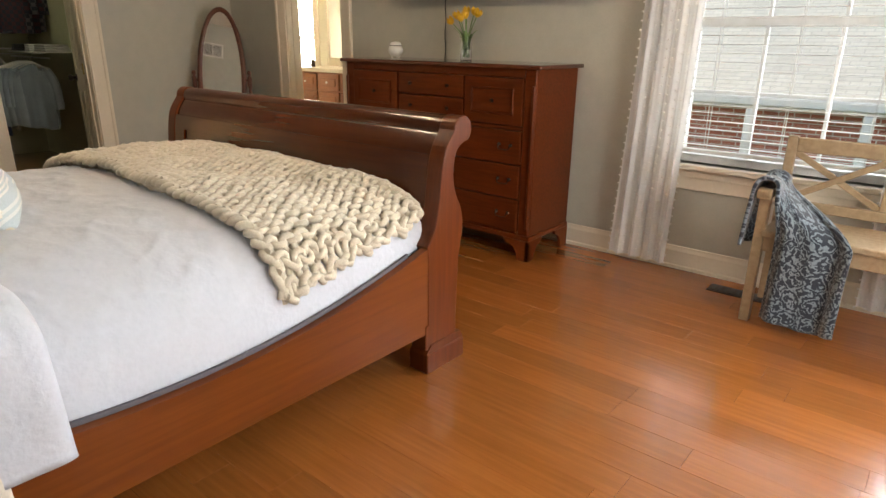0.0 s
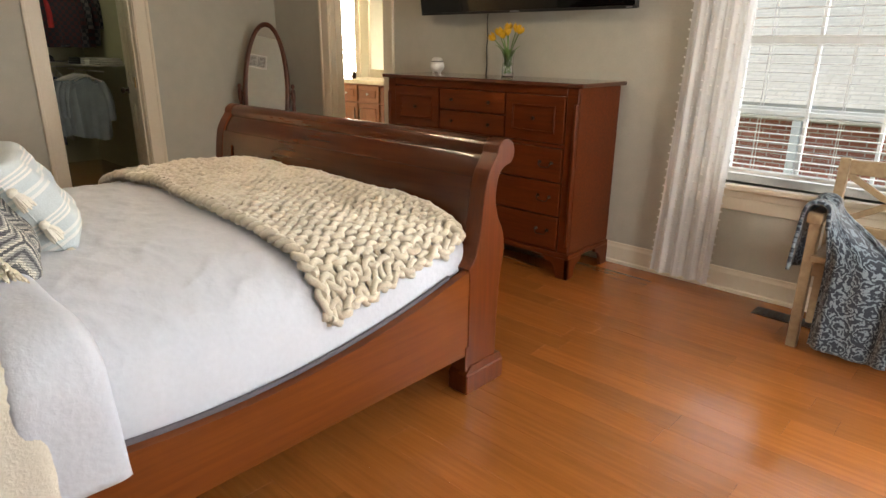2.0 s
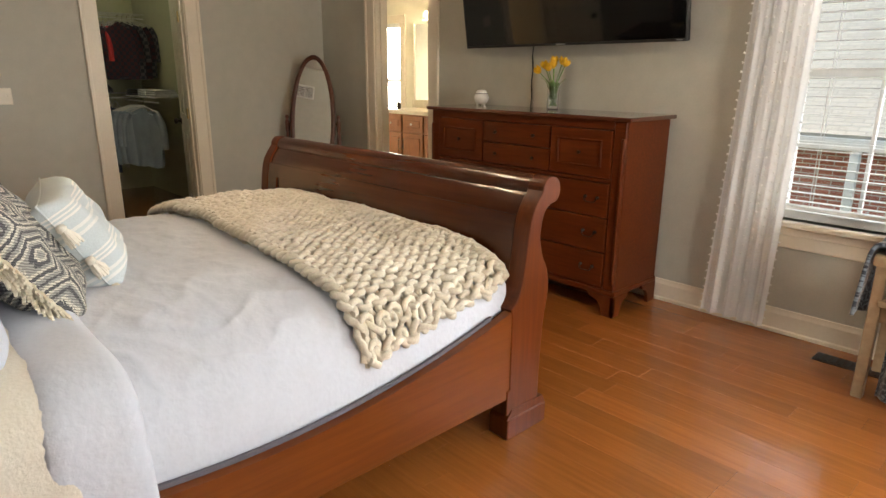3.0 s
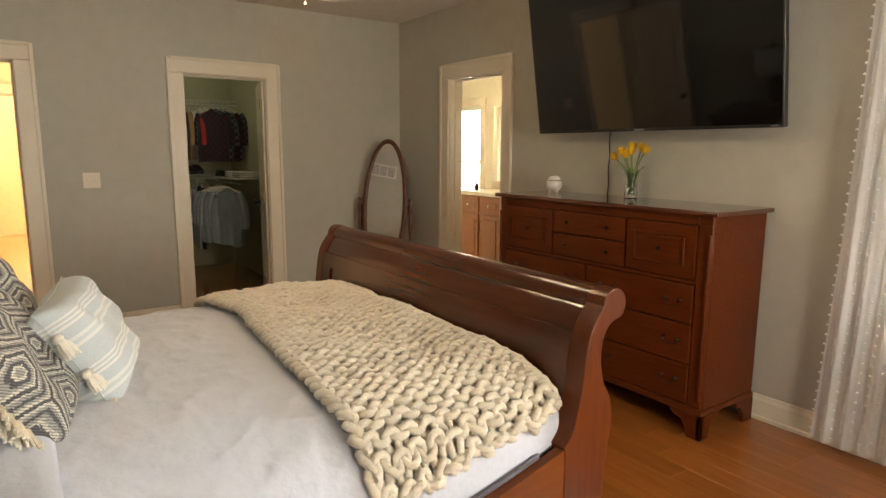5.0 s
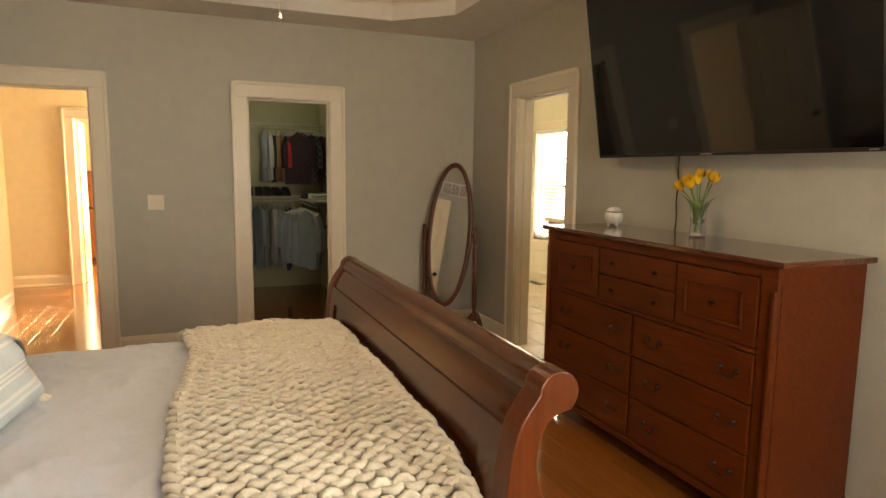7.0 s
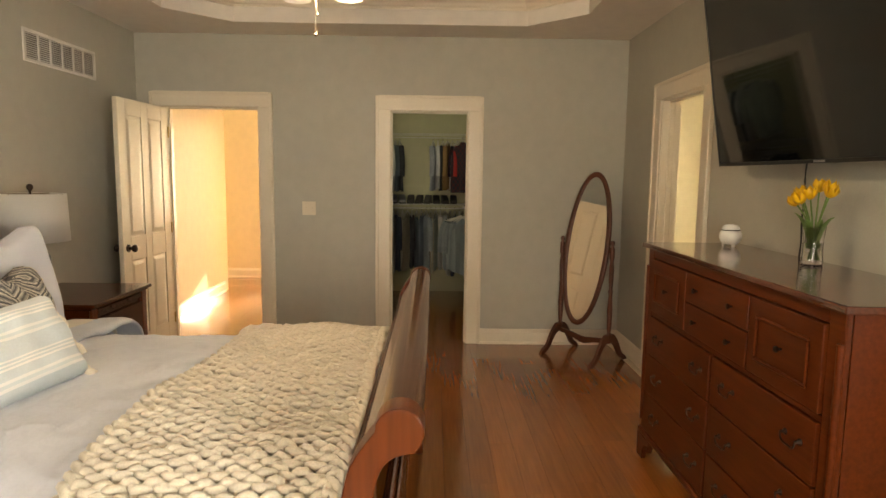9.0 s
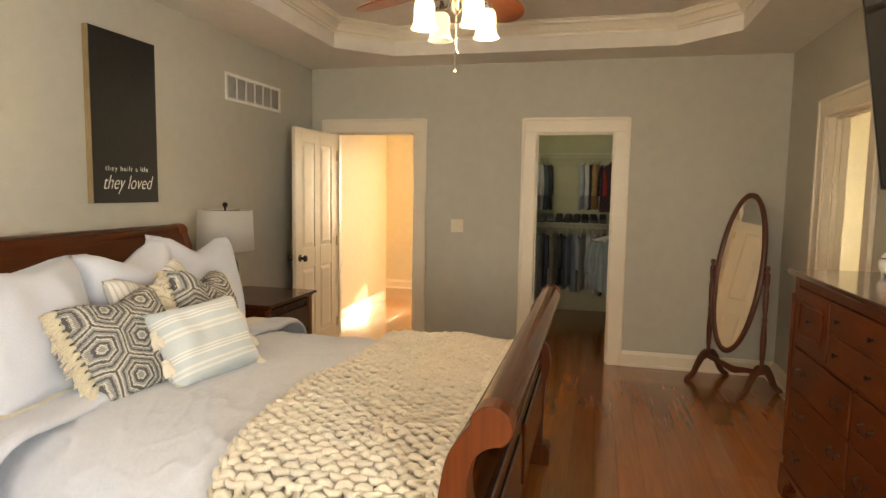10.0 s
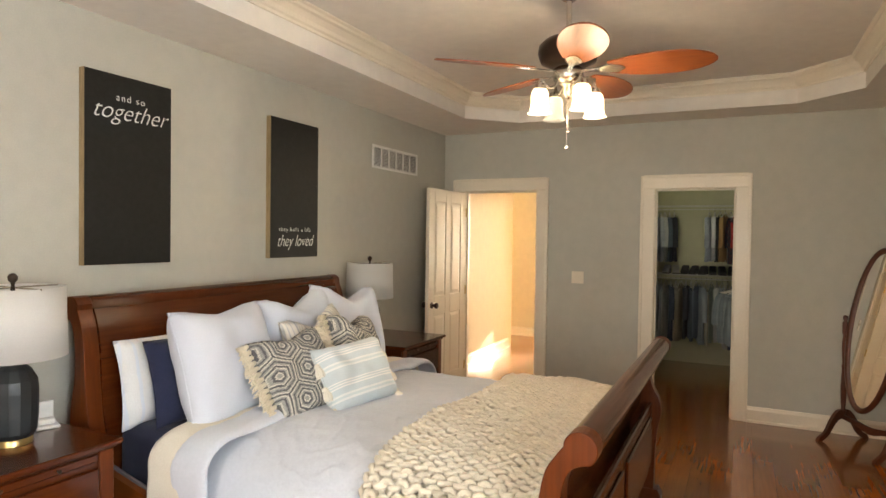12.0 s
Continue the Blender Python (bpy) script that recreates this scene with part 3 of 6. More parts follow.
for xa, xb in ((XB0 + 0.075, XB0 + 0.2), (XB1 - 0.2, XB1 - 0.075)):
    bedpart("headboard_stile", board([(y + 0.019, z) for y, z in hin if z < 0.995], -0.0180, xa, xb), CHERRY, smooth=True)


def rail_top(y):
    """The sagging upper line of the side rails."""
    s = max(-1.0, min(1.0, (y - 2.90) / 0.98))
    return 0.366 + 0.158 * abs(s) ** 1.9


for x0, x1 in ((XB1 - 0.036, XB1 - 0.004), (XB0 + 0.018, XB0 + 0.050)):
    top = [(1.90 + (3.862 - 1.90) * i / 24, rail_top(1.90 + (3.862 - 1.90) * i / 24)) for i in range(25)]
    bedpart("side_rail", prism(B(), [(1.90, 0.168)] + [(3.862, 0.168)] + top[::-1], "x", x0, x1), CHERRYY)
bedpart("slat_base", cbox(XB0 + 0.06, XB1 - 0.06, 1.93, 3.80, 0.24, 0.30), GREYSTRIP)

# ---- bedding ----
HX = (XB1 - XB0) / 2 - 0.055
CX = (XB0 + XB1) / 2


def bed_z(x, y, lift=0.0):
    """Height of the made bed's surface."""
    s = min(abs(x - CX) / HX, 1.0)
    low = rail_top(y) - 0.015
    r = (1 - s ** 5.0) ** (1 / 2.6)
    e = max(0.0, (y - 3.66) / 0.20)
    top = 0.715 - 0.02 * min(e, 1.0) ** 2
    w = 0.012 * noise.noise(Vector((x * 2.2, y * 2.2, 3.1))) + 0.005 * noise.noise(Vector((x * 9 + y * 4, y * 7, 1.3)))
    w += 0.006 * abs(noise.noise(Vector((x * 3.1 - y * 2.0, y * 9.0 + x * 3.0, 5.7)))) + 0.0022 * noise.noise(Vector((x * 26, y * 30, 2.9)))
    crease = 1 - abs(noise.noise(Vector((x * 4.6 + y * 5.4, y * 2.7 - x * 6.2, 8.1)))) * 3.2
    w += 0.0075 * max(0.0, crease) ** 2 * (0.5 + 0.6 * s * s) + 0.004 * max(0.0, 1 - abs(noise.noise(Vector((x * 7.3 - y * 3, y * 8.1 + x * 2, 4.4)))) * 3) ** 2
    return low + (top - low) * r + w * (0.4 + r * 0.6) + lift


mattress = tagged(part("mattress", box(box(B(), XB0 + 0.09, XB1 - 0.09, 1.92, 2.46, 0.302, 0.690, bev=0.07, seg=4), XB0 + 0.25, XB1 - 0.25, 2.3, 3.75, 0.31, 0.60, bev=0.03), NAVY, smooth=True), "king mattress in a navy fitted sheet on the bed", "mattress")
base = thing("box_spring", Matrix(), "grey fabric mattress base inside the bed rails", "box spring")
edge_line = [(1.95, 0.302), (3.79, 0.302)] + [(3.79 - 1.84 * i / 20, rail_top(3.79 - 1.84 * i / 20) + 0.012) for i in range(21)]
part("fabric_edge", prism(B(), edge_line, "x", XB1 - 0.048, XB1 - 0.0365), GREYSTRIP, base)
part("fabric_edge", prism(B(), edge_line, "x", XB0 + 0.051, XB0 + 0.060), GREYSTRIP, base)

bm = B()
grid(bm, 200, 170, lambda u, v: (CX + HX * math.sin((u - 0.5) * math.pi), 2.40 + (3.912 - 2.40) * v, bed_z(CX + HX * math.sin((u - 0.5) * math.pi), 2.40 + (3.912 - 2.40) * v)))
bmesh.ops.recalc_face_normals(bm, faces=bm.faces)
quilt = tagged(part("bedspread", bm, LINEN, smooth=True), "white textured bedspread tucked in on the bed", "bedspread")
solid(quilt, 0.012)


def fold_over(name, y0, y1, lift, drop, material, label, seed):
    """A folded band of cloth across the bed that hangs over both rails."""
    bm = B()
    n = 100

    def f(u, v):
        s = (u - 0.5) * 2
        y = y0 + (y1 - y0) * v
        w = 0.012 * noise.noise(Vector((s * 6, y * 5, seed))) + 0.004 * noise.noise(Vector((s * 22, y * 15, seed)))
        side = 1 if s > 0 else -1
        a = abs(s)
        roundy = lift * (1 - (2 * v - 1) ** 6) + 0.004
        if a < 0.62:
            x = CX + side * (HX - 0.10) * a / 0.62
            return (x, y, max(bed_z(x, max(y, 2.42)), 0.70) + roundy + w)
        k = (a - 0.62) / 0.38
        L = 0.16 + (0.70 - drop)
        d = k * L
        if d < 0.16:
            q = d / 0.16 * math.pi / 2
            x = HX - 0.10 + (0.160 + roundy * 0.4) * math.sin(q)
            z = 0.70 - 0.10 * (1 - math.cos(q)) + roundy * math.cos(q)
        else:
            x = HX + 0.060 + roundy * 0.4 + 0.012 * math.sin(y * 22 + seed) * (d - 0.16)
            z = 0.60 - (d - 0.16) / (L - 0.16) * (0.60 - drop)
        return (CX + side * (x + w * 0.6), y + (0.02 * k if v > 0.5 else -0.02 * k), z + w * 0.4)
    grid(bm, n, 20, f)
    bmesh.ops.recalc_face_normals(bm, faces=bm.faces)
    ob = tagged(part(name, bm, material, smooth=True), label, "blanket")
    solid(ob, 0.012, 0)
    return ob


fold_over("folded_blanket", 2.27, 2.45, 0.014, 0.30, CREAMB, "cream blanket edge folded across the bed", 4.4)
fold_over("folded_coverlet", 2.41, 2.585, 0.024, 0.335, LINEN, "white coverlet folded back and hanging over the bed side", 7.7)

# ---- dresser ----
dresser = thing("dresser", pose(-1.29, 5.47, 0), "dark mahogany dresser with drawers, panel doors and bracket feet", "dresser")
DX0, DX1, DY0, DY1, DZ0, DZ1 = -2.06, -0.52, 5.235, 5.70, 0.135, 1.11
DOFF = Matrix.Translation((1.29, -5.47, 0))


def dpart(name, bm, material, label="", smooth=False, parent=None):
    ob = part(name, bm, material, parent or dresser, label, smooth)
    ob.data.transform(DOFF)
    return ob


dpart("body", cbox(DX0, DX1, DY0 + 0.02, DY1, DZ0, DZ1), MAHOG)
dpart("top", cbox(DX0 - 0.035, DX1 + 0.035, DY0 - 0.028, DY1 + 0.01, DZ1, DZ1 + 0.024, bev=0.006, seg=2), mat("mahogany_top", (0.115, 0.032, 0.014), (0.075, 0.02, 0.009), 0.13, 14, 0.015, stretch=(1, 6, 6), big=0.1, coat=0.6, rvar=0.03))
for xa, xb in ((DX0, DX0 + 0.075), (DX1 - 0.075, DX1)):
    dpart("pilaster", cbox(xa, xb, DY0, DY0 + 0.0195, DZ0, DZ1, bev=0.004), MAHOG)
    xm = (xa + xb) / 2
    dpart("reed", tube(B(), [(DX1 - 0.012 if xa > -1 else DX0 + 0.012, DY0 - 0.002, 0.2), (DX1 - 0.012 if xa > -1 else DX0 + 0.012, DY0 - 0.002, 1.02)], 0.011, 10), MAHOG, smooth=True)
dpart("rail", cbox(DX0 + 0.075, DX1 - 0.075, DY0, DY0 + 0.0195, 1.065, DZ1, bev=0.002), MAHOG)
dpart("rail", cbox(DX0 + 0.075, DX1 - 0.075, DY0, DY0 + 0.0195, 0.772, 0.792, bev=0.002), MAHOG)
dpart("rail", cbox(DX0 + 0.075, DX1 - 0.075, DY0, DY0 + 0.0195, DZ0, 0.165, bev=0.002), MAHOG)
dpart("base_moulding", cbox(DX0 - 0.012, DX1 + 0.012, DY0 - 0.012, DY1, 0.125, 0.155, bev=0.006, seg=2), MAHOG)
for xa, s in ((DX0 - 0.012, 1), (DX1 + 0.012, -1)):
    out = [(xa, 0), (xa + s * 0.075, 0), (xa + s * 0.085, 0.05), (xa + s * 0.11, 0.085), (xa + s * 0.16, 0.10), (xa + s * 0.18, 0.125), (xa, 0.125)]
    dpart("bracket_foot", prism(B(), out, "y", DY0 - 0.012, DY0 + 0.012, bev=0.002), MAHOG)
    for ya, t in ((DY0 - 0.012, 1), (DY1, -1)):
        o2 = [(ya, 0), (ya + t * 0.075, 0), (ya + t * 0.085, 0.05), (ya + t * 0.11, 0.085), (ya + t * 0.15, 0.10), (ya + t * 0.16, 0.125), (ya, 0.125)]
        xs = sorted((xa, xa + s * 0.022))
        dpart("bracket_foot", prism(B(), o2, "x", xs[0] + 0.0005, xs[1], bev=0.002), MAHOG)


def bail(parent, x, z):
    bm = B()
    for d in (-0.04, 0.04):
        lathe(bm, [(0.011, 0), (0.011, 0.003), (0.005, 0.006), (0.004, 0.018), (0, 0.019)], 10, Matrix.Translation((x + d, DY0 - 0.010, z)) @ Matrix.Rotation(math.pi / 2, 4, 'X'))
    tube(bm, [(x + 0.04 * math.cos(a), DY0 - 0.027, z - 0.030 * math.sin(a) - 0.004 * math.sin(3 * a)) for a in [math.pi * k / 12 for k in range(13)]], 0.0032, 6)
    dpart("bail_handle", bm, BRONZE, "dark bronze bail handle", True, parent)


def round_knob(parent, x, z, y=None):
    dpart("knob", lathe(B(), [(0.004, 0), (0.004, 0.010), (0.011, 0.015), (0.010, 0.022), (0, 0.025)], 12, Matrix.Translation((x, (y or DY0) - 0.010, z)) @ Matrix.Rotation(math.pi / 2, 4, 'X')), BRONZE, "small dark metal knob", True, parent)


def dfront(name, x0, x1, z0, z1, panel=False):
    bm = box(B(), x0, x1, DY0 - 0.010, DY0 + 0.019, z0, z1, bev=0.004, seg=2)
    ob = dpart(name, bm, MAHOG)
    if panel:
        w = 0.055
        for a in ((x0 + w, x1 - w, z1 - w - 0.012, z1 - w), (x0 + w, x1 - w, z0 + w, z0 + w + 0.012), (x0 + w, x0 + w + 0.012, z0 + w + 0.012, z1 - w - 0.012), (x1 - w - 0.012, x1 - w, z0 + w + 0.012, z1 - w - 0.012)):
            dpart("panel_moulding", cbox(a[0], a[1], DY0 - 0.020, DY0 - 0.0102, a[2], a[3], bev=0.004), MAHOG, parent=ob)
    return ob


gx = 0.004
d = dfront("cabinet_door", DX0 + 0.075 + gx, -1.565, 0.796, 1.061, True)
round_knob(d, -1.77, 0.93)
d = dfront("cabinet_door", -1.010, DX1 - 0.075 - gx, 0.796, 1.061, True)
round_knob(d, -0.80, 0.93)
for za, zb in ((0.932, 1.061), (0.796, 0.926)):
    d = dfront("drawer", -1.555, -1.020, za, zb)
    for x in (-1.44, -1.135):
        round_knob(d, x, (za + zb) / 2)
dpart("divider", cbox(-1.290, -1.275, DY0, DY0 + 0.0195, 0.165, 0.772), MAHOG)
for za, zb in ((0.575, 0.768), (0.372, 0.569), (0.169, 0.366)):
    for xa, xb in ((DX0 + 0.075 + gx, -1.294), (-1.271, DX1 - 0.075 - gx)):
        d = dfront("drawer", xa, xb, za, zb)
        for x in (xa + 0.145, xb - 0.105):
            bail(d, x, (za + zb) / 2 + 0.012)

# ---- television ----
tv = thing("television", pose(-1.23, 5.600, 1.532, 9.0, 0, 0), "large black flat television tilted down on the wall", "television")
W2 = 0.826
part("screen", cbox(-W2 + 0.010, W2 - 0.010, -0.0315, -0.028, 0.016, 0.925), SCREEN, tv, "dark glossy screen")
for a in ((-W2, -W2 + 0.010, 0, 0.935), (W2 - 0.010, W2, 0, 0.935), (-W2 + 0.010, W2 - 0.010, 0, 0.016), (-W2 + 0.010, W2 - 0.010, 0.925, 0.935)):
    part("bezel", cbox(a[0], a[1], -0.035, 0.0, a[2], a[3], bev=0.002), BLACK, tv)
part("back_cover", cbox(-W2 + 0.01, W2 - 0.01, -0.0275, 0.02, 0.02, 0.92, bev=0.01), BLACK, tv)
part("badge", cbox(-0.035, 0.035, -0.037, -0.0352, 0.004, 0.012), mat("grey_badge", (0.3, 0.3, 0.3), rough=0.3, bump=0), tv)
part("badge", cbox(W2 - 0.06, W2 - 0.025, -0.037, -0.0352, 0.006, 0.011), bpy.data.materials["grey_badge"], tv)
part("wall_bracket", cbox(-0.25, 0.25, 0.02, 0.235, 0.45, 0.56), BLACK, tv)

# ---- cheval mirror ----
cheval = thing("cheval_mirror", pose(-3.85, 5.355, 0, 0, 0, 37.5), "oval standing mirror in a dark turned wood frame", "mirror")
tilt = Matrix.Translation((0, 0, 0.895)) @ Matrix.Rotation(radians(-9.0), 4, 'X')
oval = [Vector((0.197 * math.cos(2 * math.pi * k / 64), 0, 0.600 * math.sin(2 * math.pi * k / 64))) for k in range(64)]
bm = B()
rings = []
for dr, dy in ((-0.020, 0.010), (-0.020, -0.006), (-0.012, -0.016), (0.008, -0.018), (0.022, -0.012), (0.024, 0.004), (0.018, 0.014)):
    rings.append([bm.verts.new(tilt @ Vector((p.x * (1 + dr / 0.197), dy, p.z * (1 + dr / 0.60)))) for p in oval])
for a, b in zip(rings, rings[1:] + rings[:1]):
    for k in range(64):
        bm.faces.new((a[k], a[(k + 1) % 64], b[(k + 1) % 64], b[k]))
bmesh.ops.recalc_face_normals(bm, faces=bm.faces)
part("frame", bm, MIRWOOD, cheval, smooth=True)
bm = B()
bm.faces.new([bm.verts.new(tilt @ Vector((p.x * 0.93, -0.003, p.z * 0.98))) for p in oval])
bmesh.ops.recalc_face_normals(bm, faces=bm.faces)
part("glass", bm, MIRROR, cheval, "silvered mirror glass")
bm = B()
bm.faces.new([bm.verts.new(tilt @ Vector((p.x * 0.93, 0.006, p.z * 0.98))) for p in oval])
part("backing", bm, MIRWOOD, cheval)
for s in (-1, 1):
    x = s * 0.25
    prof = [(0.016, 0.20), (0.022, 0.23), (0.013, 0.25), (0.018, 0.29), (0.022, 0.42), (0.015, 0.56), (0.020, 0.58), (0.013, 0.60), (0.018, 0.66), (0.020, 0.76), (0.013, 0.82), (0.020, 0.84), (0.020, 0.92), (0.010, 0.935), (0.019, 0.955), (0.014, 0.975), (0, 0.98)]
    part("post", lathe(B(), prof, 16, Matrix.Translation((x, 0, 0))), MIRWOOD, cheval, smooth=True)
    part("pivot_knob", lathe(B(), [(0, 0), (0.008, 0), (0.008, 0.045), (0, 0.045)], 10, Matrix.Translation((x - s * 0.05, 0, 0.895)) @ Matrix.Rotation(s * math.pi / 2, 4, 'Y')), MIRWOOD, cheval, smooth=True)
    for t in (-1, 1):
        leg = smoothline([(0, 0.235), (0.05, 0.235), (0.11, 0.17), (0.165, 0.07), (0.215, 0.035), (0.235, 0.0), (0.195, 0.0), (0.135, 0.045), (0.085, 0.12), (0.04, 0.165), (0, 0.165)], 4)
        part("leg", prism(B(), [(t * p[0], max(p[1], 0)) for p in leg], "x", x - 0.014, x + 0.014, bev=0.003), MIRWOOD, cheval)
part("stretcher", prism(B(), smoothline([(-0.25, 0.20), (-0.12, 0.185), (0, 0.17), (0.12, 0.185), (0.25, 0.20)]) + smoothline([(0.25, 0.165), (0.12, 0.145), (0, 0.115), (-0.12, 0.145), (-0.25, 0.165)]), "y", -0.01, 0.01, bev=0.003), MIRWOOD, cheval)

# ---- chunky knitted throw ----
def throw_point(u, v):
    """u from the far side of the bed (0) to the near side (1), v from head (0) to foot (1)."""
    y = 3.265 + 0.628 * v + 0.030 * math.sin(u * 5.5) * (1 - v) - 0.02 * (1 - u) * (1 - v) + 0.02 * noise.noise(Vector((u * 4, v * 2, 8.8)))
    y += 0.012 * noise.noise(Vector((u * 21, v * 3, 1.7))) * abs(2 * v - 1)
    far, near = CX - HX * 0.985, CX + HX * (0.992 - 0.012 * v)
    a0, a1 = math.asin((far - CX) / HX), math.asin(min((near - CX) / HX, 1.0))
    x = 0.82 * (far + (near - far) * u) + 0.18 * (CX + HX * math.sin(a0 + (a1 - a0) * u))
    x += 0.014 * noise.noise(Vector((v * 9, u * 3, 6.1))) * u ** 6
    return Vector((x, y, bed_z(x, min(y, 3.90)) + 0.030 + 0.012 * noise.noise(Vector((u * 9, v * 4, 2.2)))))


def rope_row(bm, row, rows, stitches, r, sink=0.0, seg=7):
    """One course of knitting: a yarn that loops from head to foot of the throw."""
    rg = random.Random(int(row * 14) + 1)
    pts, n = [], stitches * 15
    jit = [rg.uniform(-1, 1) for _ in range(stitches + 2)]
    for i in range(n + 1):
        t = 2 * math.pi * stitches * i / n
        k = min(int(i / 15), stitches)
        v = (t + 1.45 * math.sin(2 * t)) / (2 * math.pi * stitches)
        u = (row + 0.5 + (0.78 + 0.10 * jit[k + 1]) * math.cos(t) + 0.14 * jit[k]) / rows
        u, v = max(0.0, min(1.0, u)), max(0.0, min(1.0, v))
        p = throw_point(u, v)
        du, dv = throw_point(min(u + 0.01, 1), v) - throw_point(max(u - 0.01, 0), v), throw_point(u, min(v + 0.02, 1)) - throw_point(u, max(v - 0.02, 0))
        nrm = du.cross(dv).normalized()
        if nrm.z < 0:
            nrm = -nrm
        lift = 0.0115 * math.cos(2 * t) + 0.005 * jit[k] + (0.006 if row in (0, rows - 1) else 0)
        pts.append(p + nrm * (lift + 0.004 - sink))
    tube(bm, pts, [r * (1 + 0.12 * noise.noise(Vector((i * 0.35, row * 3.1, 0)))) for i in range(n + 1)], seg)


throw = thing("knitted_throw", Matrix(), "chunky cream hand-knitted throw, folded double across the bed's foot", "throw")
bm = B()
for row in range(44):
    rope_row(bm, row, 43, 11, 0.0120)
part("stitches", bm, KNIT, throw, smooth=True)["kind"] = "stuff"
# the lower half of the fold, seen through the loops
bm = B()
for row in range(36):
    rope_row(bm, row + 0.5, 36, 10, 0.0135, 0.030, 6)
part("lower_layer", bm, KNIT, throw, smooth=True)["kind"] = "stuff"
# the plaited selvedge along both long sides and the looped ends over the bed's edge
for along, fixed, n, lift in (("u", 0.0, 120, 0.003), ("u", 1.0, 120, 0.006), ("v", 1.0, 40, -0.002)):
    bm = B()
    for strand in range(2):
        pts = []
        for k in range(n + 1):
            q = math.pi * k / 2.6 + math.pi * strand
            side = 0.015 * math.sin(q)
            p = throw_point(k / n, fixed) + Vector((0, side, 0)) if along == "u" else throw_point(fixed, k / n) + Vector((side, 0, 0))
            pts.append(p + Vector((0, 0, lift + 0.010 * math.cos(q))))
        tube(bm, pts, 0.0140, 7)
    part("plaited_edge", bm, KNIT, throw, smooth=True)

# ---- pillows ----
def stripe_mat(name, base, bars, freq, axis=1):
    """Cloth with woven stripes: bars are (centre, half width) within one repeat."""
    m = mat(name, base, rough=0.95, scale=220, bump=0.4, sheen=0.2)
    nt = m.node_tree
    N, L = nt.nodes.new, nt.links.new
    b = nt.nodes["Principled BSDF"]
    tc, sp = N("ShaderNodeTexCoord"), N("ShaderNodeSeparateXYZ")
    L(tc.outputs["Object"], sp.inputs[0])
    mu, fr = N("ShaderNodeMath"), N("ShaderNodeMath")
    mu.operation, fr.operation = 'MULTIPLY_ADD', 'FRACT'
    mu.inputs[1].default_value, mu.inputs[2].default_value = freq, 10.0
    L(sp.outputs[axis], mu.inputs[0])
    L(mu.outputs[0], fr.inputs[0])
    col = b.inputs["Base Color"].links[0].from_socket
    for c, w, rgb in bars:
        cm, mx = N("ShaderNodeMath"), N("ShaderNodeMix")
        cm.operation = 'COMPARE'
        cm.inputs[1].default_value, cm.inputs[2].default_value = c, w
        mx.data_type = 'RGBA'
        L(fr.outputs[0], cm.inputs[0])
        L(cm.outputs[0], mx.inputs[0])
        L(col, mx.inputs[6])
        mx.inputs[7].default_value = (*rgb, 1)
        col = mx.outputs[2]
    L(col, b.inputs["Base Color"])
    return m


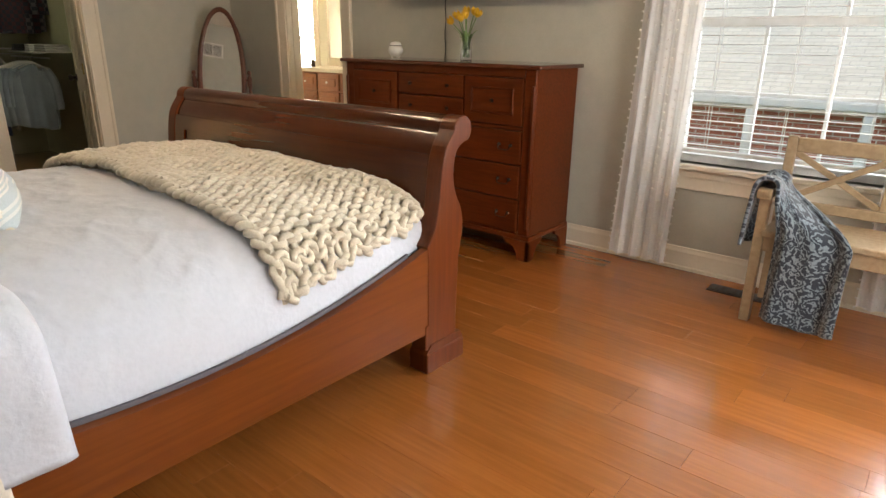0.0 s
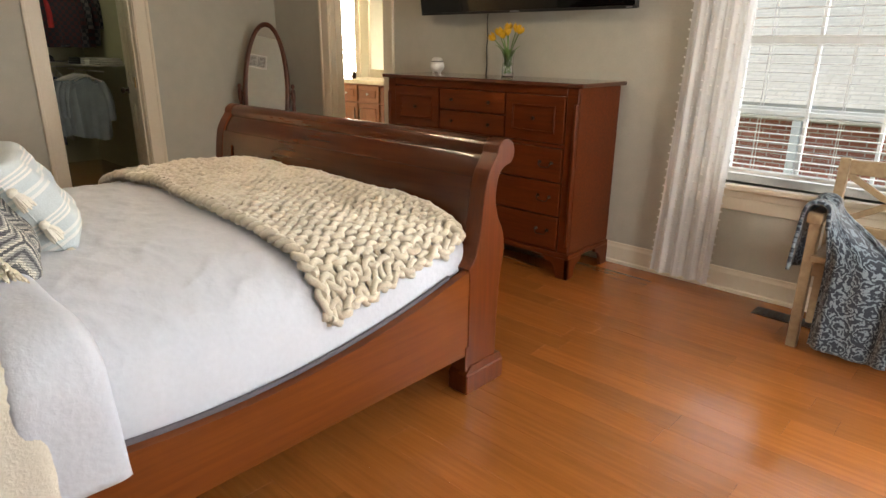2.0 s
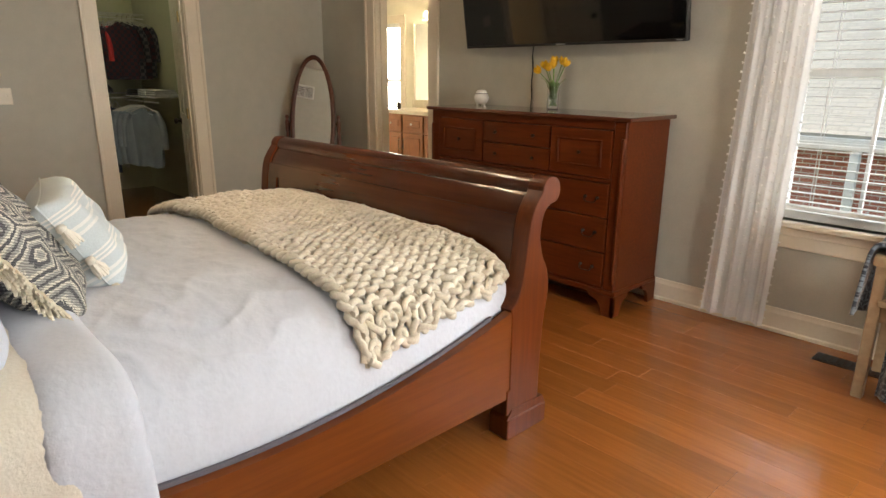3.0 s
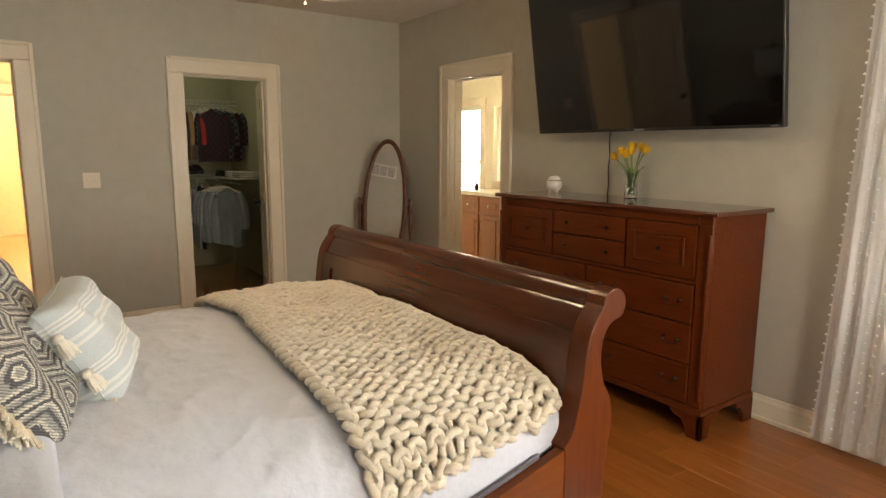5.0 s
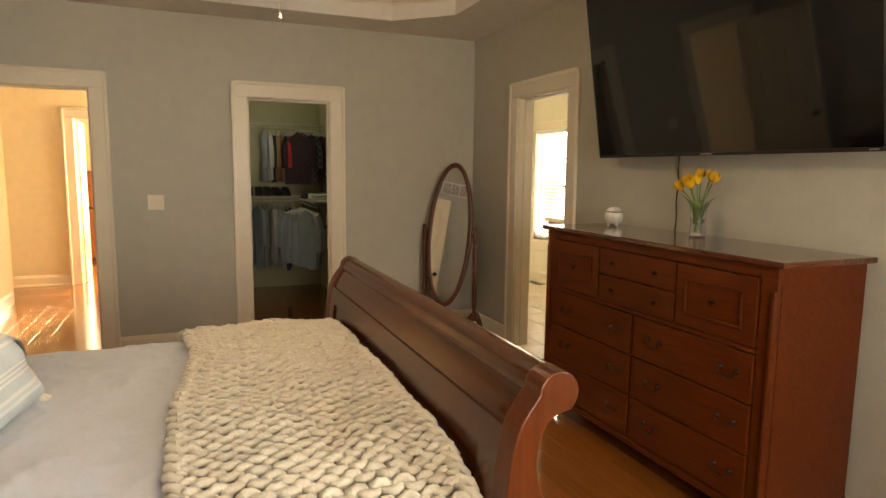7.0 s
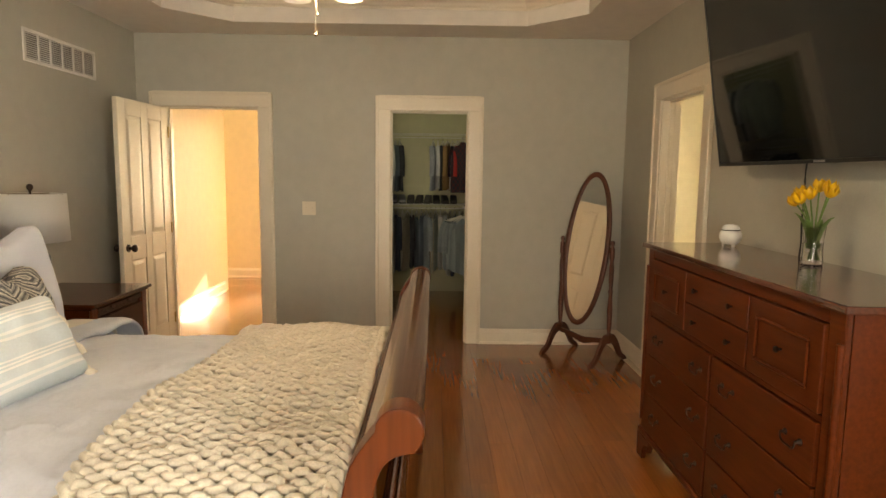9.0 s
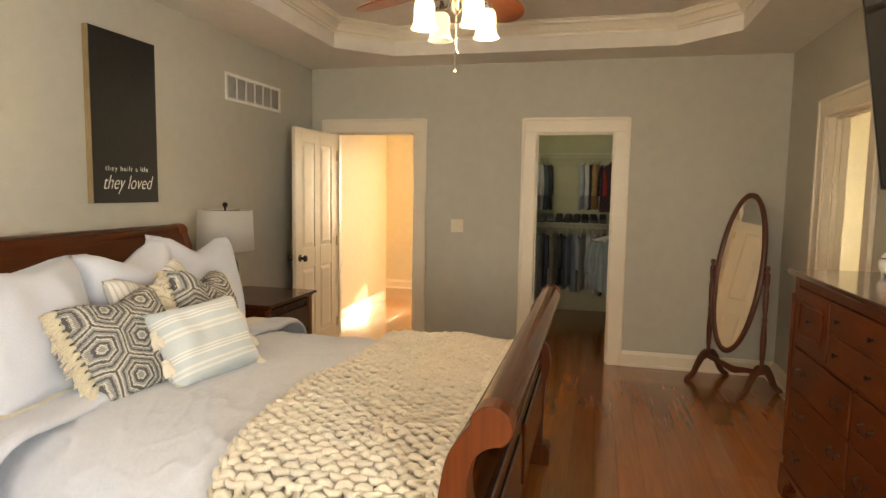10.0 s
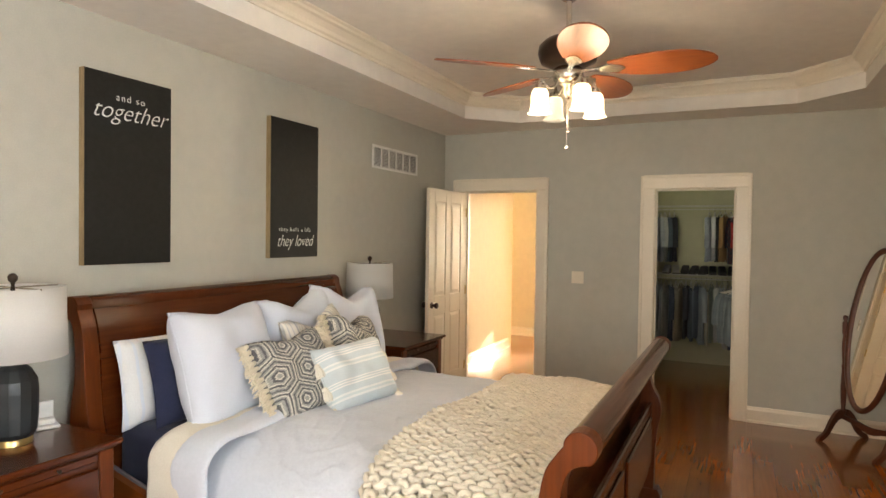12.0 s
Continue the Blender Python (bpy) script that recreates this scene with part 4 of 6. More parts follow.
def hex_mat(name, size):
    """Woven cloth with nested hexagons in charcoal, grey and cream."""
    m = mat(name, (0.5, 0.5, 0.5), rough=0.95, scale=200, bump=0.5)
    nt = m.node_tree
    N, L = nt.nodes.new, nt.links.new
    b = nt.nodes["Principled BSDF"]
    tc = N("ShaderNodeTexCoord")

    def vm(op, a, c=None, const=None):
        n = N("ShaderNodeVectorMath")
        n.operation = op
        L(a, n.inputs[0])
        if c is not None:
            L(c, n.inputs[1])
        if const is not None:
            n.inputs[1].default_value = const
        return n
    flat = vm('MULTIPLY', tc.outputs["Object"], const=(1 / size, 1 / size, 0))
    p = vm('ADD', flat.outputs[0], const=(20.0, 34.6410, 0))
    r, h = (1.0, 1.7320508, 1.0), (0.5, 0.8660254, 0.0)
    a = vm('SUBTRACT', vm('MODULO', p.outputs[0], const=r).outputs[0], const=h)
    c = vm('SUBTRACT', vm('MODULO', vm('SUBTRACT', p.outputs[0], const=h).outputs[0], const=r).outputs[0], const=h)
    la, lc = vm('LENGTH', a.outputs[0]), vm('LENGTH', c.outputs[0])
    lt = N("ShaderNodeMath")
    lt.operation = 'LESS_THAN'
    L(la.outputs["Value"], lt.inputs[0])
    L(lc.outputs["Value"], lt.inputs[1])
    mx = N("ShaderNodeMix")
    mx.data_type = 'VECTOR'
    L(lt.outputs[0], mx.inputs[0])
    L(c.outputs[0], mx.inputs[4])
    L(a.outputs[0], mx.inputs[5])
    g = vm('ABSOLUTE', mx.outputs[1])
    dt = vm('DOT_PRODUCT', g.outputs[0], const=(0.5, 0.8660254, 0))
    sp = N("ShaderNodeSeparateXYZ")
    L(g.outputs[0], sp.inputs[0])
    mxm = N("ShaderNodeMath")
    mxm.operation = 'MAXIMUM'
    L(dt.outputs["Value"], mxm.inputs[0])
    L(sp.outputs[0], mxm.inputs[1])
    wob = N("ShaderNodeTexNoise")
    wob.inputs["Scale"].default_value = 180.0
    L(tc.outputs["Object"], wob.inputs["Vector"])
    ad = N("ShaderNodeMath")
    ad.operation = 'MULTIPLY_ADD'
    ad.inputs[1].default_value, ad.inputs[2].default_value = 0.07, -0.035
    L(wob.outputs["Fac"], ad.inputs[0])
    sm = N("ShaderNodeMath")
    sm.operation = 'ADD'
    L(mxm.outputs[0], sm.inputs[0])
    L(ad.outputs[0], sm.inputs[1])
    dash = N("ShaderNodeTexWave")
    dash.wave_type = 'BANDS'
    dash.bands_direction = 'DIAGONAL'
    dash.inputs["Scale"].default_value = 55.0
    dash.inputs["Distortion"].default_value = 3.0
    L(tc.outputs["Object"], dash.inputs["Vector"])
    rp = N("ShaderNodeValToRGB")
    rp.color_ramp.interpolation = 'CONSTANT'
    els = rp.color_ramp.elements
    cream, dark, grey = (0.72, 0.67, 0.57, 1), (0.125, 0.125, 0.132, 1), (0.38, 0.37, 0.345, 1)
    els[0].position, els[0].color = 0.0, grey
    els[1].position, els[1].color = 0.06, cream
    for pos, cc in ((0.10, dark), (0.16, grey), (0.20, cream), (0.235, dark), (0.29, cream), (0.315, grey), (0.36, dark), (0.40, grey), (0.435, cream), (0.475, dark)):
        e = els.new(pos)
        e.color = cc
    L(sm.outputs[0], rp.inputs[0])
    mul = N("ShaderNodeMix")
    mul.data_type, mul.blend_type = 'RGBA', 'MULTIPLY'
    mul.inputs[0].default_value = 0.55
    L(rp.outputs[0], mul.inputs[6])
    L(dash.outputs[0], mul.inputs[7])
    L(mul.outputs[2], b.inputs["Base Color"])
    return m


WHITEC = mat("white_cotton", (0.585, 0.61, 0.68), (0.555, 0.58, 0.65), 0.92, 180, 0.35, sheen=0.15)
PALE = stripe_mat("pale_blue_stripe", (0.70, 0.70, 0.70), [(0.3, 0.12, (0.60, 0.64, 0.70))], 18, 0)
TICK = stripe_mat("cream_ticking", (0.72, 0.68, 0.60), [(0.2, 0.10, (0.42, 0.42, 0.41)), (0.45, 0.03, (0.45, 0.45, 0.44)), (0.75, 0.05, (0.5, 0.49, 0.47))], 15, 0)
SPA = stripe_mat("spa_blue_stripe", (0.55, 0.605, 0.62), [(0.30, 0.10, (0.70, 0.70, 0.67)), (0.30, 0.035, (0.55, 0.60, 0.60)), (0.62, 0.022, (0.74, 0.72, 0.68)), (0.70, 0.018, (0.74, 0.72, 0.68)), (0.78, 0.018, (0.74, 0.72, 0.68))], 6.5, 1)
HEX = hex_mat("hexagon_weave", 0.165)
TASSEL = mat("white_tassel_yarn", (0.78, 0.73, 0.63), (0.70, 0.65, 0.55), 0.95, 120, 0.5)
FRINGE = mat("cream_fringe", (0.78, 0.71, 0.57), (0.68, 0.61, 0.47), 0.95, 120, 0.5)


def cushion_mesh(w, h, t, seed, pinch=0.055, crease=0.022, full=4.0, chop=0.0):
    bm = B()
    n = 26
    for s in (1, -1):
        def f(u, v):
            a, b = 2 * u - 1, 2 * v - 1
            k = max(0.0, (1 - abs(a) ** full) * (1 - abs(b) ** full)) ** 0.55
            ax = a * (1 - pinch * (1 - abs(b) ** 2.2) * abs(a) ** 3)
            by = b * (1 - pinch * (1 - abs(a) ** 2.2) * abs(b) ** 3)
            ax += 0.012 * noise.noise(Vector((b * 2.5, seed, 4.0))) * abs(a) ** 3
            by += 0.015 * noise.noise(Vector((a * 2.5, seed, 9.0))) * abs(b) ** 3
            by -= chop * max(0.0, 1 - abs(a) * 1.5) * max(0.0, (b + 1) / 2) ** 3
            wob = crease * noise.noise(Vector((a * 2.3 + seed, b * 2.3, s * 1.7 + seed))) * k
            return (ax * w / 2, by * h / 2, s * (k * t / 2) + wob)
        grid(bm, n, n, f)
    bmesh.ops.remove_doubles(bm, verts=bm.verts, dist=0.0008)
    bmesh.ops.recalc_face_normals(bm, faces=bm.faces)
    return bm


def pillow(name, x, y, z, w, h, t, yaw, lean, material, label, seed, roll=0, full=4.0, chop=0.0):
    root = thing(name, pose(x, y, z, 90 - lean, 0, 180 + yaw) @ pose(0, 0, 0, 0, 0, roll), label, "pillow")
    part("cover", cushion_mesh(w, h, t, seed, full=full, chop=chop), material, root, smooth=True)
    edge = []
    for k in range(4):
        for i in range(12):
            a = -1 + 2 * i / 12
            p = ((a, -1), (1, a), (-a, 1), (-1, -a))[k]
            pin = 0.055
            edge.append((p[0] * w / 2 * (1 - pin * (1 - abs(p[1]) ** 2.2) * abs(p[0]) ** 3), (p[1] * (1 - pin * (1 - abs(p[0]) ** 2.2) * abs(p[1]) ** 3) - chop * max(0.0, 1 - abs(p[0]) * 1.5) * max(0.0, (p[1] + 1) / 2) ** 3) * h / 2, 0))
    part("seam", tube(B(), edge, 0.003, 6, True), material, root, smooth=True)
    return root


pillow("sleeping_pillow", -0.56, 1.975, 0.865, 0.78, 0.40, 0.15, 0, 9, PALE, "pale striped sleeping pillow against the headboard", 1.0)
pillow("sleeping_pillow", -1.65, 1.975, 0.865, 0.78, 0.40, 0.15, 0, 9, PALE, "pale striped sleeping pillow against the headboard", 2.0)
pillow("navy_pillow", -0.59, 2.105, 0.868, 0.72, 0.40, 0.15, 0, 13, NAVY, "navy blue pillow standing behind the white shams", 3.0)
pillow("navy_pillow", -1.63, 2.105, 0.868, 0.72, 0.40, 0.15, 0, 13, NAVY, "navy blue pillow standing behind the white shams", 4.0)
pillow("euro_sham", -0.55, 2.25, 0.935, 0.58, 0.55, 0.23, 3, 17, WHITEC, "square white euro pillow leaning on the pillows", 5.0, 0, 5.0, 0.10)
pillow("euro_sham", -1.14, 2.22, 0.945, 0.58, 0.56, 0.22, 0, 15, WHITEC, "square white euro pillow leaning on the pillows", 6.0, 4, 5.0, 0.30)
pillow("euro_sham", -1.60, 2.22, 0.955, 0.58, 0.56, 0.22, -6, 16, WHITEC, "square white euro pillow leaning on the pillows", 7.0, -5, 5.0, 0.34)
pillow("ticking_pillow", -1.12, 2.37, 0.905, 0.52, 0.46, 0.14, 2, 20, TICK, "cream pillow with grey ticking stripes", 8.0, 6, 5.0, 0.42)


def fringe(root, side, h, w):
    """A row of fat knotted yarn ends along one side of a cushion."""
    rg = random.Random(int(w * 1000) + (3 if side > 0 else 9))
    bm = B()
    for k in range(15):
        yy = -h / 2 + h * (k + 0.5) / 15
        x0 = side * (w / 2 - 0.014)
        bmesh.ops.create_icosphere(bm, subdivisions=1, radius=0.011, matrix=Matrix.Translation((x0 + side * 0.010, yy, 0)))
        tip = rg.uniform(-0.012, 0.012)
        for j in range(9):
            an = 2 * math.pi * j / 9
            q, z = 0.011 * math.cos(an), 0.012 * math.sin(an)
            L = rg.uniform(0.055, 0.078)
            tube(bm, [(x0 + side * 0.008, yy + q * 0.4, z * 0.4), (x0 + side * L * 0.55, yy + q - 0.006, z * 1.2), (x0 + side * L, yy + q * 1.5 + tip - 0.022, z * 1.4 + rg.uniform(-0.005, 0.005))], [0.0045, 0.0058, 0.0040], 5)
    part("fringe", bm, FRINGE, root, "cream knotted fringe", True)


a = pillow("hexagon_pillow", -0.765, 2.505, 0.868, 0.43, 0.43, 0.18, -12, 33, HEX, "charcoal and cream hexagon pillow with fringed sides", 9.0, 6, 5.0, 0.18)
fringe(a, 1, 0.43, 0.43)
fringe(a, -1, 0.43, 0.43)
a = pillow("hexagon_pillow", -1.28, 2.49, 0.895, 0.43, 0.43, 0.18, 6, 24, HEX, "charcoal and cream hexagon pillow with fringed sides", 10.0, -8, 5.0, 0.40)
fringe(a, 1, 0.43, 0.43)
fringe(a, -1, 0.43, 0.43)
lum = pillow("tassel_pillow", -0.965, 2.700, 0.848, 0.43, 0.335, 0.17, -14, 30, SPA, "pale blue striped pillow with cream tassels", 11.0, 3, 7.0)
for tx, ty in ((0.202, 0.085), (0.206, -0.035), (0.202, -0.145), (-0.202, -0.145), (-0.206, -0.035), (-0.202, 0.085)):
    bm = B()
    rg = random.Random(int(1000 * (tx + ty)))
    s = 1 if tx > 0 else -1
    ax = tx + s * 0.014
    lathe(bm, [(0, 0.010), (0.012, 0.005), (0.016, -0.006), (0.012, -0.015), (0, -0.017)], 10, Matrix.Translation((ax, ty, 0.010)) @ Matrix.Rotation(-math.pi / 2, 4, 'X'))
    for k in range(30):
        an, rr = rg.uniform(0, 6.28), rg.uniform(0.5, 1)
        bx, bz = math.cos(an) * rr, math.sin(an) * rr
        L = rg.uniform(0.052, 0.066)
        tube(bm, [(ax + 0.008 * bx, ty - 0.010, 0.012 + 0.008 * bz), (ax + s * 0.003 + 0.019 * bx, ty - 0.6 * L, 0.014 + 0.019 * bz), (ax + s * 0.004 + 0.021 * bx, ty - L, 0.014 + 0.021 * bz)], [0.004, 0.0052, 0.0036], 5)
    part("tassel", bm, TASSEL, lum, "white yarn tassel", True)

# ---- nightstands and lamps ----
def nightstand(x0):
    w, y0, y1, zt = 0.70, 1.665, 2.26, 0.735
    root = thing("nightstand", pose(x0 + w / 2, (y0 + y1) / 2, 0), "cherry nightstand with drawers beside the bed", "nightstand", "nightstands beside the bed")
    hw, hd = w / 2, (y1 - y0) / 2
    part("top", cbox(-hw, hw, -hd, hd, zt - 0.022, zt, bev=0.007, seg=2), CHERRY, root)
    part("body", cbox(-hw + 0.025, hw - 0.025, -hd + 0.01, hd - 0.045, 0.10, zt - 0.022), CHERRY, root)
    part("cornice", cbox(-hw + 0.012, hw - 0.012, -hd + 0.008, hd - 0.020, zt - 0.036, zt - 0.0225, bev=0.005), CHERRY, root)
    for s in (-1, 1):
        part("pilaster", cbox(s * (hw - 0.055) - 0.03, s * (hw - 0.055) + 0.03, hd - 0.0445, hd - 0.028, 0.10, zt - 0.037, bev=0.004), CHERRYV, root)
        for t in (-1, 1):
            part("foot", lathe(B(), [(0, 0), (0.022, 0), (0.036, 0.03), (0.034, 0.07), (0.022, 0.085), (0.03, 0.10), (0, 0.10)], 16, Matrix.Translation((s * (hw - 0.06), t * (hd - 0.07), 0))), CHERRYV, root, smooth=True)
    part("pull_tray", cbox(-hw + 0.09, hw - 0.09, hd - 0.0445, hd - 0.030, zt - 0.075, zt - 0.045, bev=0.003), CHERRY, root)
    for za, zb in ((0.46, 0.635), (0.28, 0.45), (0.115, 0.27)):
        d = part("drawer", cbox(-hw + 0.09, hw - 0.09, hd - 0.0445, hd - 0.024, za, zb, bev=0.005, seg=2), CHERRY, root)
        bm = B()
        zc = (za + zb) / 2 + 0.01
        for dx in (-0.042, 0.042):
            lathe(bm, [(0.011, 0), (0.011, 0.003), (0.005, 0.006), (0.004, 0.018), (0, 0.019)], 10, Matrix.Translation((dx, hd - 0.024, zc)) @ Matrix.Rotation(-math.pi / 2, 4, 'X'))
        tube(bm, [(0.042 * math.cos(q), hd - 0.006, zc - 0.030 * math.sin(q)) for q in [math.pi * k / 12 for k in range(13)]], 0.0035, 6)
        part("bail_handle", bm, BRONZE, d, "dark bronze bail handle", True)
    for dx in (-0.10, 0.10):
        part("knob", lathe(B(), [(0.003, 0), (0.003, 0.008), (0.008, 0.012), (0, 0.018)], 10, Matrix.Translation((dx, hd - 0.030, zt - 0.06)) @ Matrix.Rotation(-math.pi / 2, 4, 'X')), BRONZE, root, "tiny bronze knob", True)
    return root


nightstand(0.008)
nightstand(-2.965)
SHADE = translucent("white_linen_shade", (0.84, 0.82, 0.79), 300, 0.0)
LAMPBLK = mat("matte_black_ceramic", (0.014, 0.016, 0.018), rough=0.45, scale=60, bump=0.05)


def table_lamp(x, y, z0):
    root = thing("table_lamp", pose(x, y, z0 + 0.001), "black ceramic table lamp with white drum shade on the nightstand", "lamp", "table lamps")
    part("foot_ring", lathe(B(), [(0, 0), (0.066, 0), (0.066, 0.022), (0.062, 0.026), (0, 0.026)], 32), BRASS, root, "brass foot ring", True)
    part("body", lathe(B(), [(0.0, 0.026), (0.068, 0.026), (0.080, 0.045), (0.085, 0.11), (0.086, 0.20), (0.082, 0.245), (0.060, 0.285), (0.042, 0.302), (0.038, 0.345), (0, 0.345)], 14), LAMPBLK, root)
    part("stem", lathe(B(), [(0.008, 0.345), (0.008, 0.605), (0, 0.605)], 10), BRONZE, root, smooth=True)
    sh = part("shade", lathe(B(), [(0.183, 0.333), (0.175, 0.602)], 48), SHADE, root, "white fabric drum shade", True)
    solid(sh, 0.003, 0)
    part("spider", tube(tube(B(), [(-0.178, 0, 0.600), (0.178, 0, 0.600)], 0.003, 6), [(0, -0.178, 0.600), (0, 0.178, 0.600)], 0.003, 6), NICKEL, root)
    part("finial", lathe(B(), [(0.006, 0.605), (0.008, 0.618), (0.016, 0.628), (0.018, 0.642), (0.010, 0.653), (0, 0.656)], 14), BRONZE, root, "dark ball finial", True)
    return root


table_lamp(0.255, 1.95, 0.735)
table_lamp(-2.40, 1.865, 0.735)
ch = thing("charging_stand", pose(0.075, 1.86, 0.7355, 0, 0, -20), "small white charging stand on the nightstand", "charger")
part("base", cbox(-0.045, 0.045, -0.04, 0.05, 0, 0.012, bev=0.004), WHITEP, ch)
part("cradle", cbox(-0.032, 0.032, -0.02, 0.02, 0.0125, 0.036, bev=0.006, seg=2), WHITEP, ch)
part("upright", cbox(-0.035, 0.035, -0.04, -0.028, 0.0125, 0.10, bev=0.003), WHITEP, ch)

# ---- wall pieces ----
SIGNB = mat("blackboard_paint", (0.009, 0.009, 0.0085), (0.006, 0.006, 0.0055), 0.6, 40, 0.1, big=0.1, spec=0.3)
SIGNE = mat("raw_pine_edge", (0.33, 0.23, 0.12), (0.25, 0.17, 0.085), 0.7, 20, 0.1, stretch=(6, 6, 0.7))
CHALK = mat("white_lettering", (0.78, 0.77, 0.74), rough=0.8, bump=0)


def lettering(root, text, x, z, size, shear, squeeze, y):
    cu = bpy.data.curves.new("lettering", 'FONT')
    cu.body, cu.size, cu.shear, cu.align_x, cu.extrude = text, size, shear, 'CENTER', 0.0008
    cu.offset = -0.0017 if shear else -0.0006
    cu.space_character = 1.0 if shear else 1.25
    cu.materials.append(CHALK)
    ob = new("lettering", cu)
    ob.parent = root
    ob.matrix_local = pose(x, y, z, 90, 0, 180) @ Matrix.Diagonal((squeeze, 1, 1, 1))
    return ob


def sign(x0, x1, lines, label):
    xc, z0, z1 = (x0 + x1) / 2, 1.392, 2.332
    root = thing("wall_sign", pose(xc, YS, (z0 + z1) / 2), label, "sign")
    hw, hh = (x1 - x0) / 2, (z1 - z0) / 2
    part("edge", cbox(-hw, hw, 0.001, 0.038, -hh, hh), SIGNE, root, "raw pine edge")
    part("face", cbox(-hw + 0.001, hw - 0.001, 0.0382, 0.041, -hh + 0.001, hh - 0.001), SIGNB, root)
    for text, z, size, shear, sq in lines:
        lettering(root, text, 0, z - (z0 + z1) / 2, size, shear, sq, 0.0415)


sign(-0.715, -0.224, [("and so", 2.205, 0.050, 0, 1.0), ("together", 2.112, 0.125, 0.42, 0.97)], "black wooden sign with white lettering above the bed")
sign(-2.006, -1.504, [("they built a life", 1.572, 0.042, 0, 1.0), ("they loved", 1.470, 0.115, 0.42, 0.78)], "black wooden sign with white lettering above the bed")

vent = thing("return_vent", pose(-3.19, YS, 2.228), "white louvred air return vent high on the wall", "vent")
for a in ((-0.40, 0.40, 0.078, 0.10), (-0.40, 0.40, -0.10, -0.078), (-0.40, -0.375, -0.078, 0.078), (0.375, 0.40, -0.078, 0.078)):
    part("frame", cbox(a[0], a[1], 0.0005, 0.012, a[2], a[3], bev=0.003), WHITEP, vent)
for k in range(1, 6):
    x = -0.375 + 0.75 * k / 6
    part("divider", cbox(x - 0.006, x + 0.006, 0.0005, 0.011, -0.078, 0.078), WHITEP, vent)
slat0 = None
for k in range(12):
    z = -0.071 + 0.142 * k / 11
    if slat0 is None:
        ob = slat0 = part("slat", cbox(-0.375, 0.375, -0.006, 0.006, -0.0012, 0.0012), WHITEP, vent)
    else:
        ob = new("slat", slat0.data)
        ob.parent = vent
    ob.matrix_local = Matrix.Translation((0, 0.007, z)) @ Matrix.Rotation(radians(-40), 4, 'X')
part("backing", cbox(-0.375, 0.375, 0.0003, 0.0012, -0.078, 0.078), mat("vent_dark", (0.12, 0.11, 0.10), rough=0.9, bump=0), vent)

sw = thing("light_switch", pose(XW, 3.05, 1.175), "cream double light switch plate on the wall", "switch")
part("plate", cbox(0.0003, 0.007, -0.058, 0.058, -0.058, 0.058, bev=0.003), TRIM, sw)
for s in (-1, 1):
    part("toggle", cbox(0.007, 0.016, s * 0.024 - 0.005, s * 0.024 + 0.005, -0.006, 0.014, bev=0.002), TRIM, sw)
    part("screw", cbox(0.0068, 0.0078, s * 0.024 - 0.003, s * 0.024 + 0.003, 0.032, 0.038), TRIM, sw)

# ---- ceiling fan ----
FX, FY, FZ = -1.484, 3.640, 0.02
fan = thing("ceiling_fan", pose(FX, FY, FZ), "ceiling fan with cherry blades and four frosted glass lamps", "ceiling fan")
ZF = ZT - FZ
part("canopy", lathe(B(), [(0, ZF - 0.0005), (0.07, ZF - 0.0005), (0.068, ZF - 0.03), (0.030, ZF - 0.06), (0, ZF - 0.06)], 24), NICKEL, fan, smooth=True)
part("downrod", lathe(B(), [(0.014, ZF - 0.055), (0.014, 2.60), (0.026, 2.595), (0.030, 2.565), (0, 2.565)], 14), NICKEL, fan, smooth=True)
part("motor", lathe(B(), [(0, 2.575), (0.06, 2.57), (0.12, 2.55), (0.150, 2.52), (0.156, 2.48), (0.140, 2.435), (0.085, 2.41), (0, 2.41)], 32), BRONZE, fan, "dark bronze motor housing", True)
part("switch_housing", lathe(B(), [(0.06, 2.41), (0.075, 2.40), (0.075, 2.345), (0.05, 2.325), (0.028, 2.31), (0.028, 2.27), (0.014, 2.25), (0, 2.245)], 24), NICKEL, fan, smooth=True)
BLADE = mat("cherry_fan_blade", (0.30, 0.085, 0.026), (0.22, 0.058, 0.018), 0.3, 10, 0.02, stretch=(0.7, 6, 6), big=0.1, coat=0.2)
outline = [(0.20, -0.045), (0.26, -0.062), (0.36, -0.085), (0.49, -0.092), (0.60, -0.078), (0.675, -0.045), (0.705, -0.010)]
outline = smoothline([(x, y * 1.2) for x, y in outline], 3)
outline = outline + [(x, -y) for x, y in outline[::-1]]
for k in range(5):
    m = Matrix.Rotation(radians(22 + 72 * k), 4, 'Z') @ Matrix.Translation((0, 0, 2.395)) @ Matrix.Rotation(radians(-13), 4, 'X')
    bm = prism(B(), outline, "z", -0.004, 0.004, bev=0.0015)
    bl = part("blade", bm, BLADE, fan, "cherry wood fan blade")
    bl.matrix_local = m
    bm = prism(B(), smoothline([(0.07, -0.014), (0.13, -0.012), (0.18, -0.03), (0.225, -0.04), (0.27, -0.02), (0.285, 0)], 3) + smoothline([(0.285, 0), (0.27, 0.02), (0.225, 0.04), (0.18, 0.03), (0.13, 0.012), (0.07, 0.014)], 3)[1:], "z", -0.011, -0.0045, bev=0.001)
    ir = part("blade_iron", bm, NICKEL, fan)
    ir.matrix_local = m
OPAL = translucent("frosted_opal_glass", (0.92, 0.90, 0.84), 100, 0.0)
LIT = glow("lit_bulb", (1.0, 0.80, 0.52), 10.0)
DIM = mat("unlit_bulb", (0.8, 0.78, 0.72), rough=0.3, bump=0)
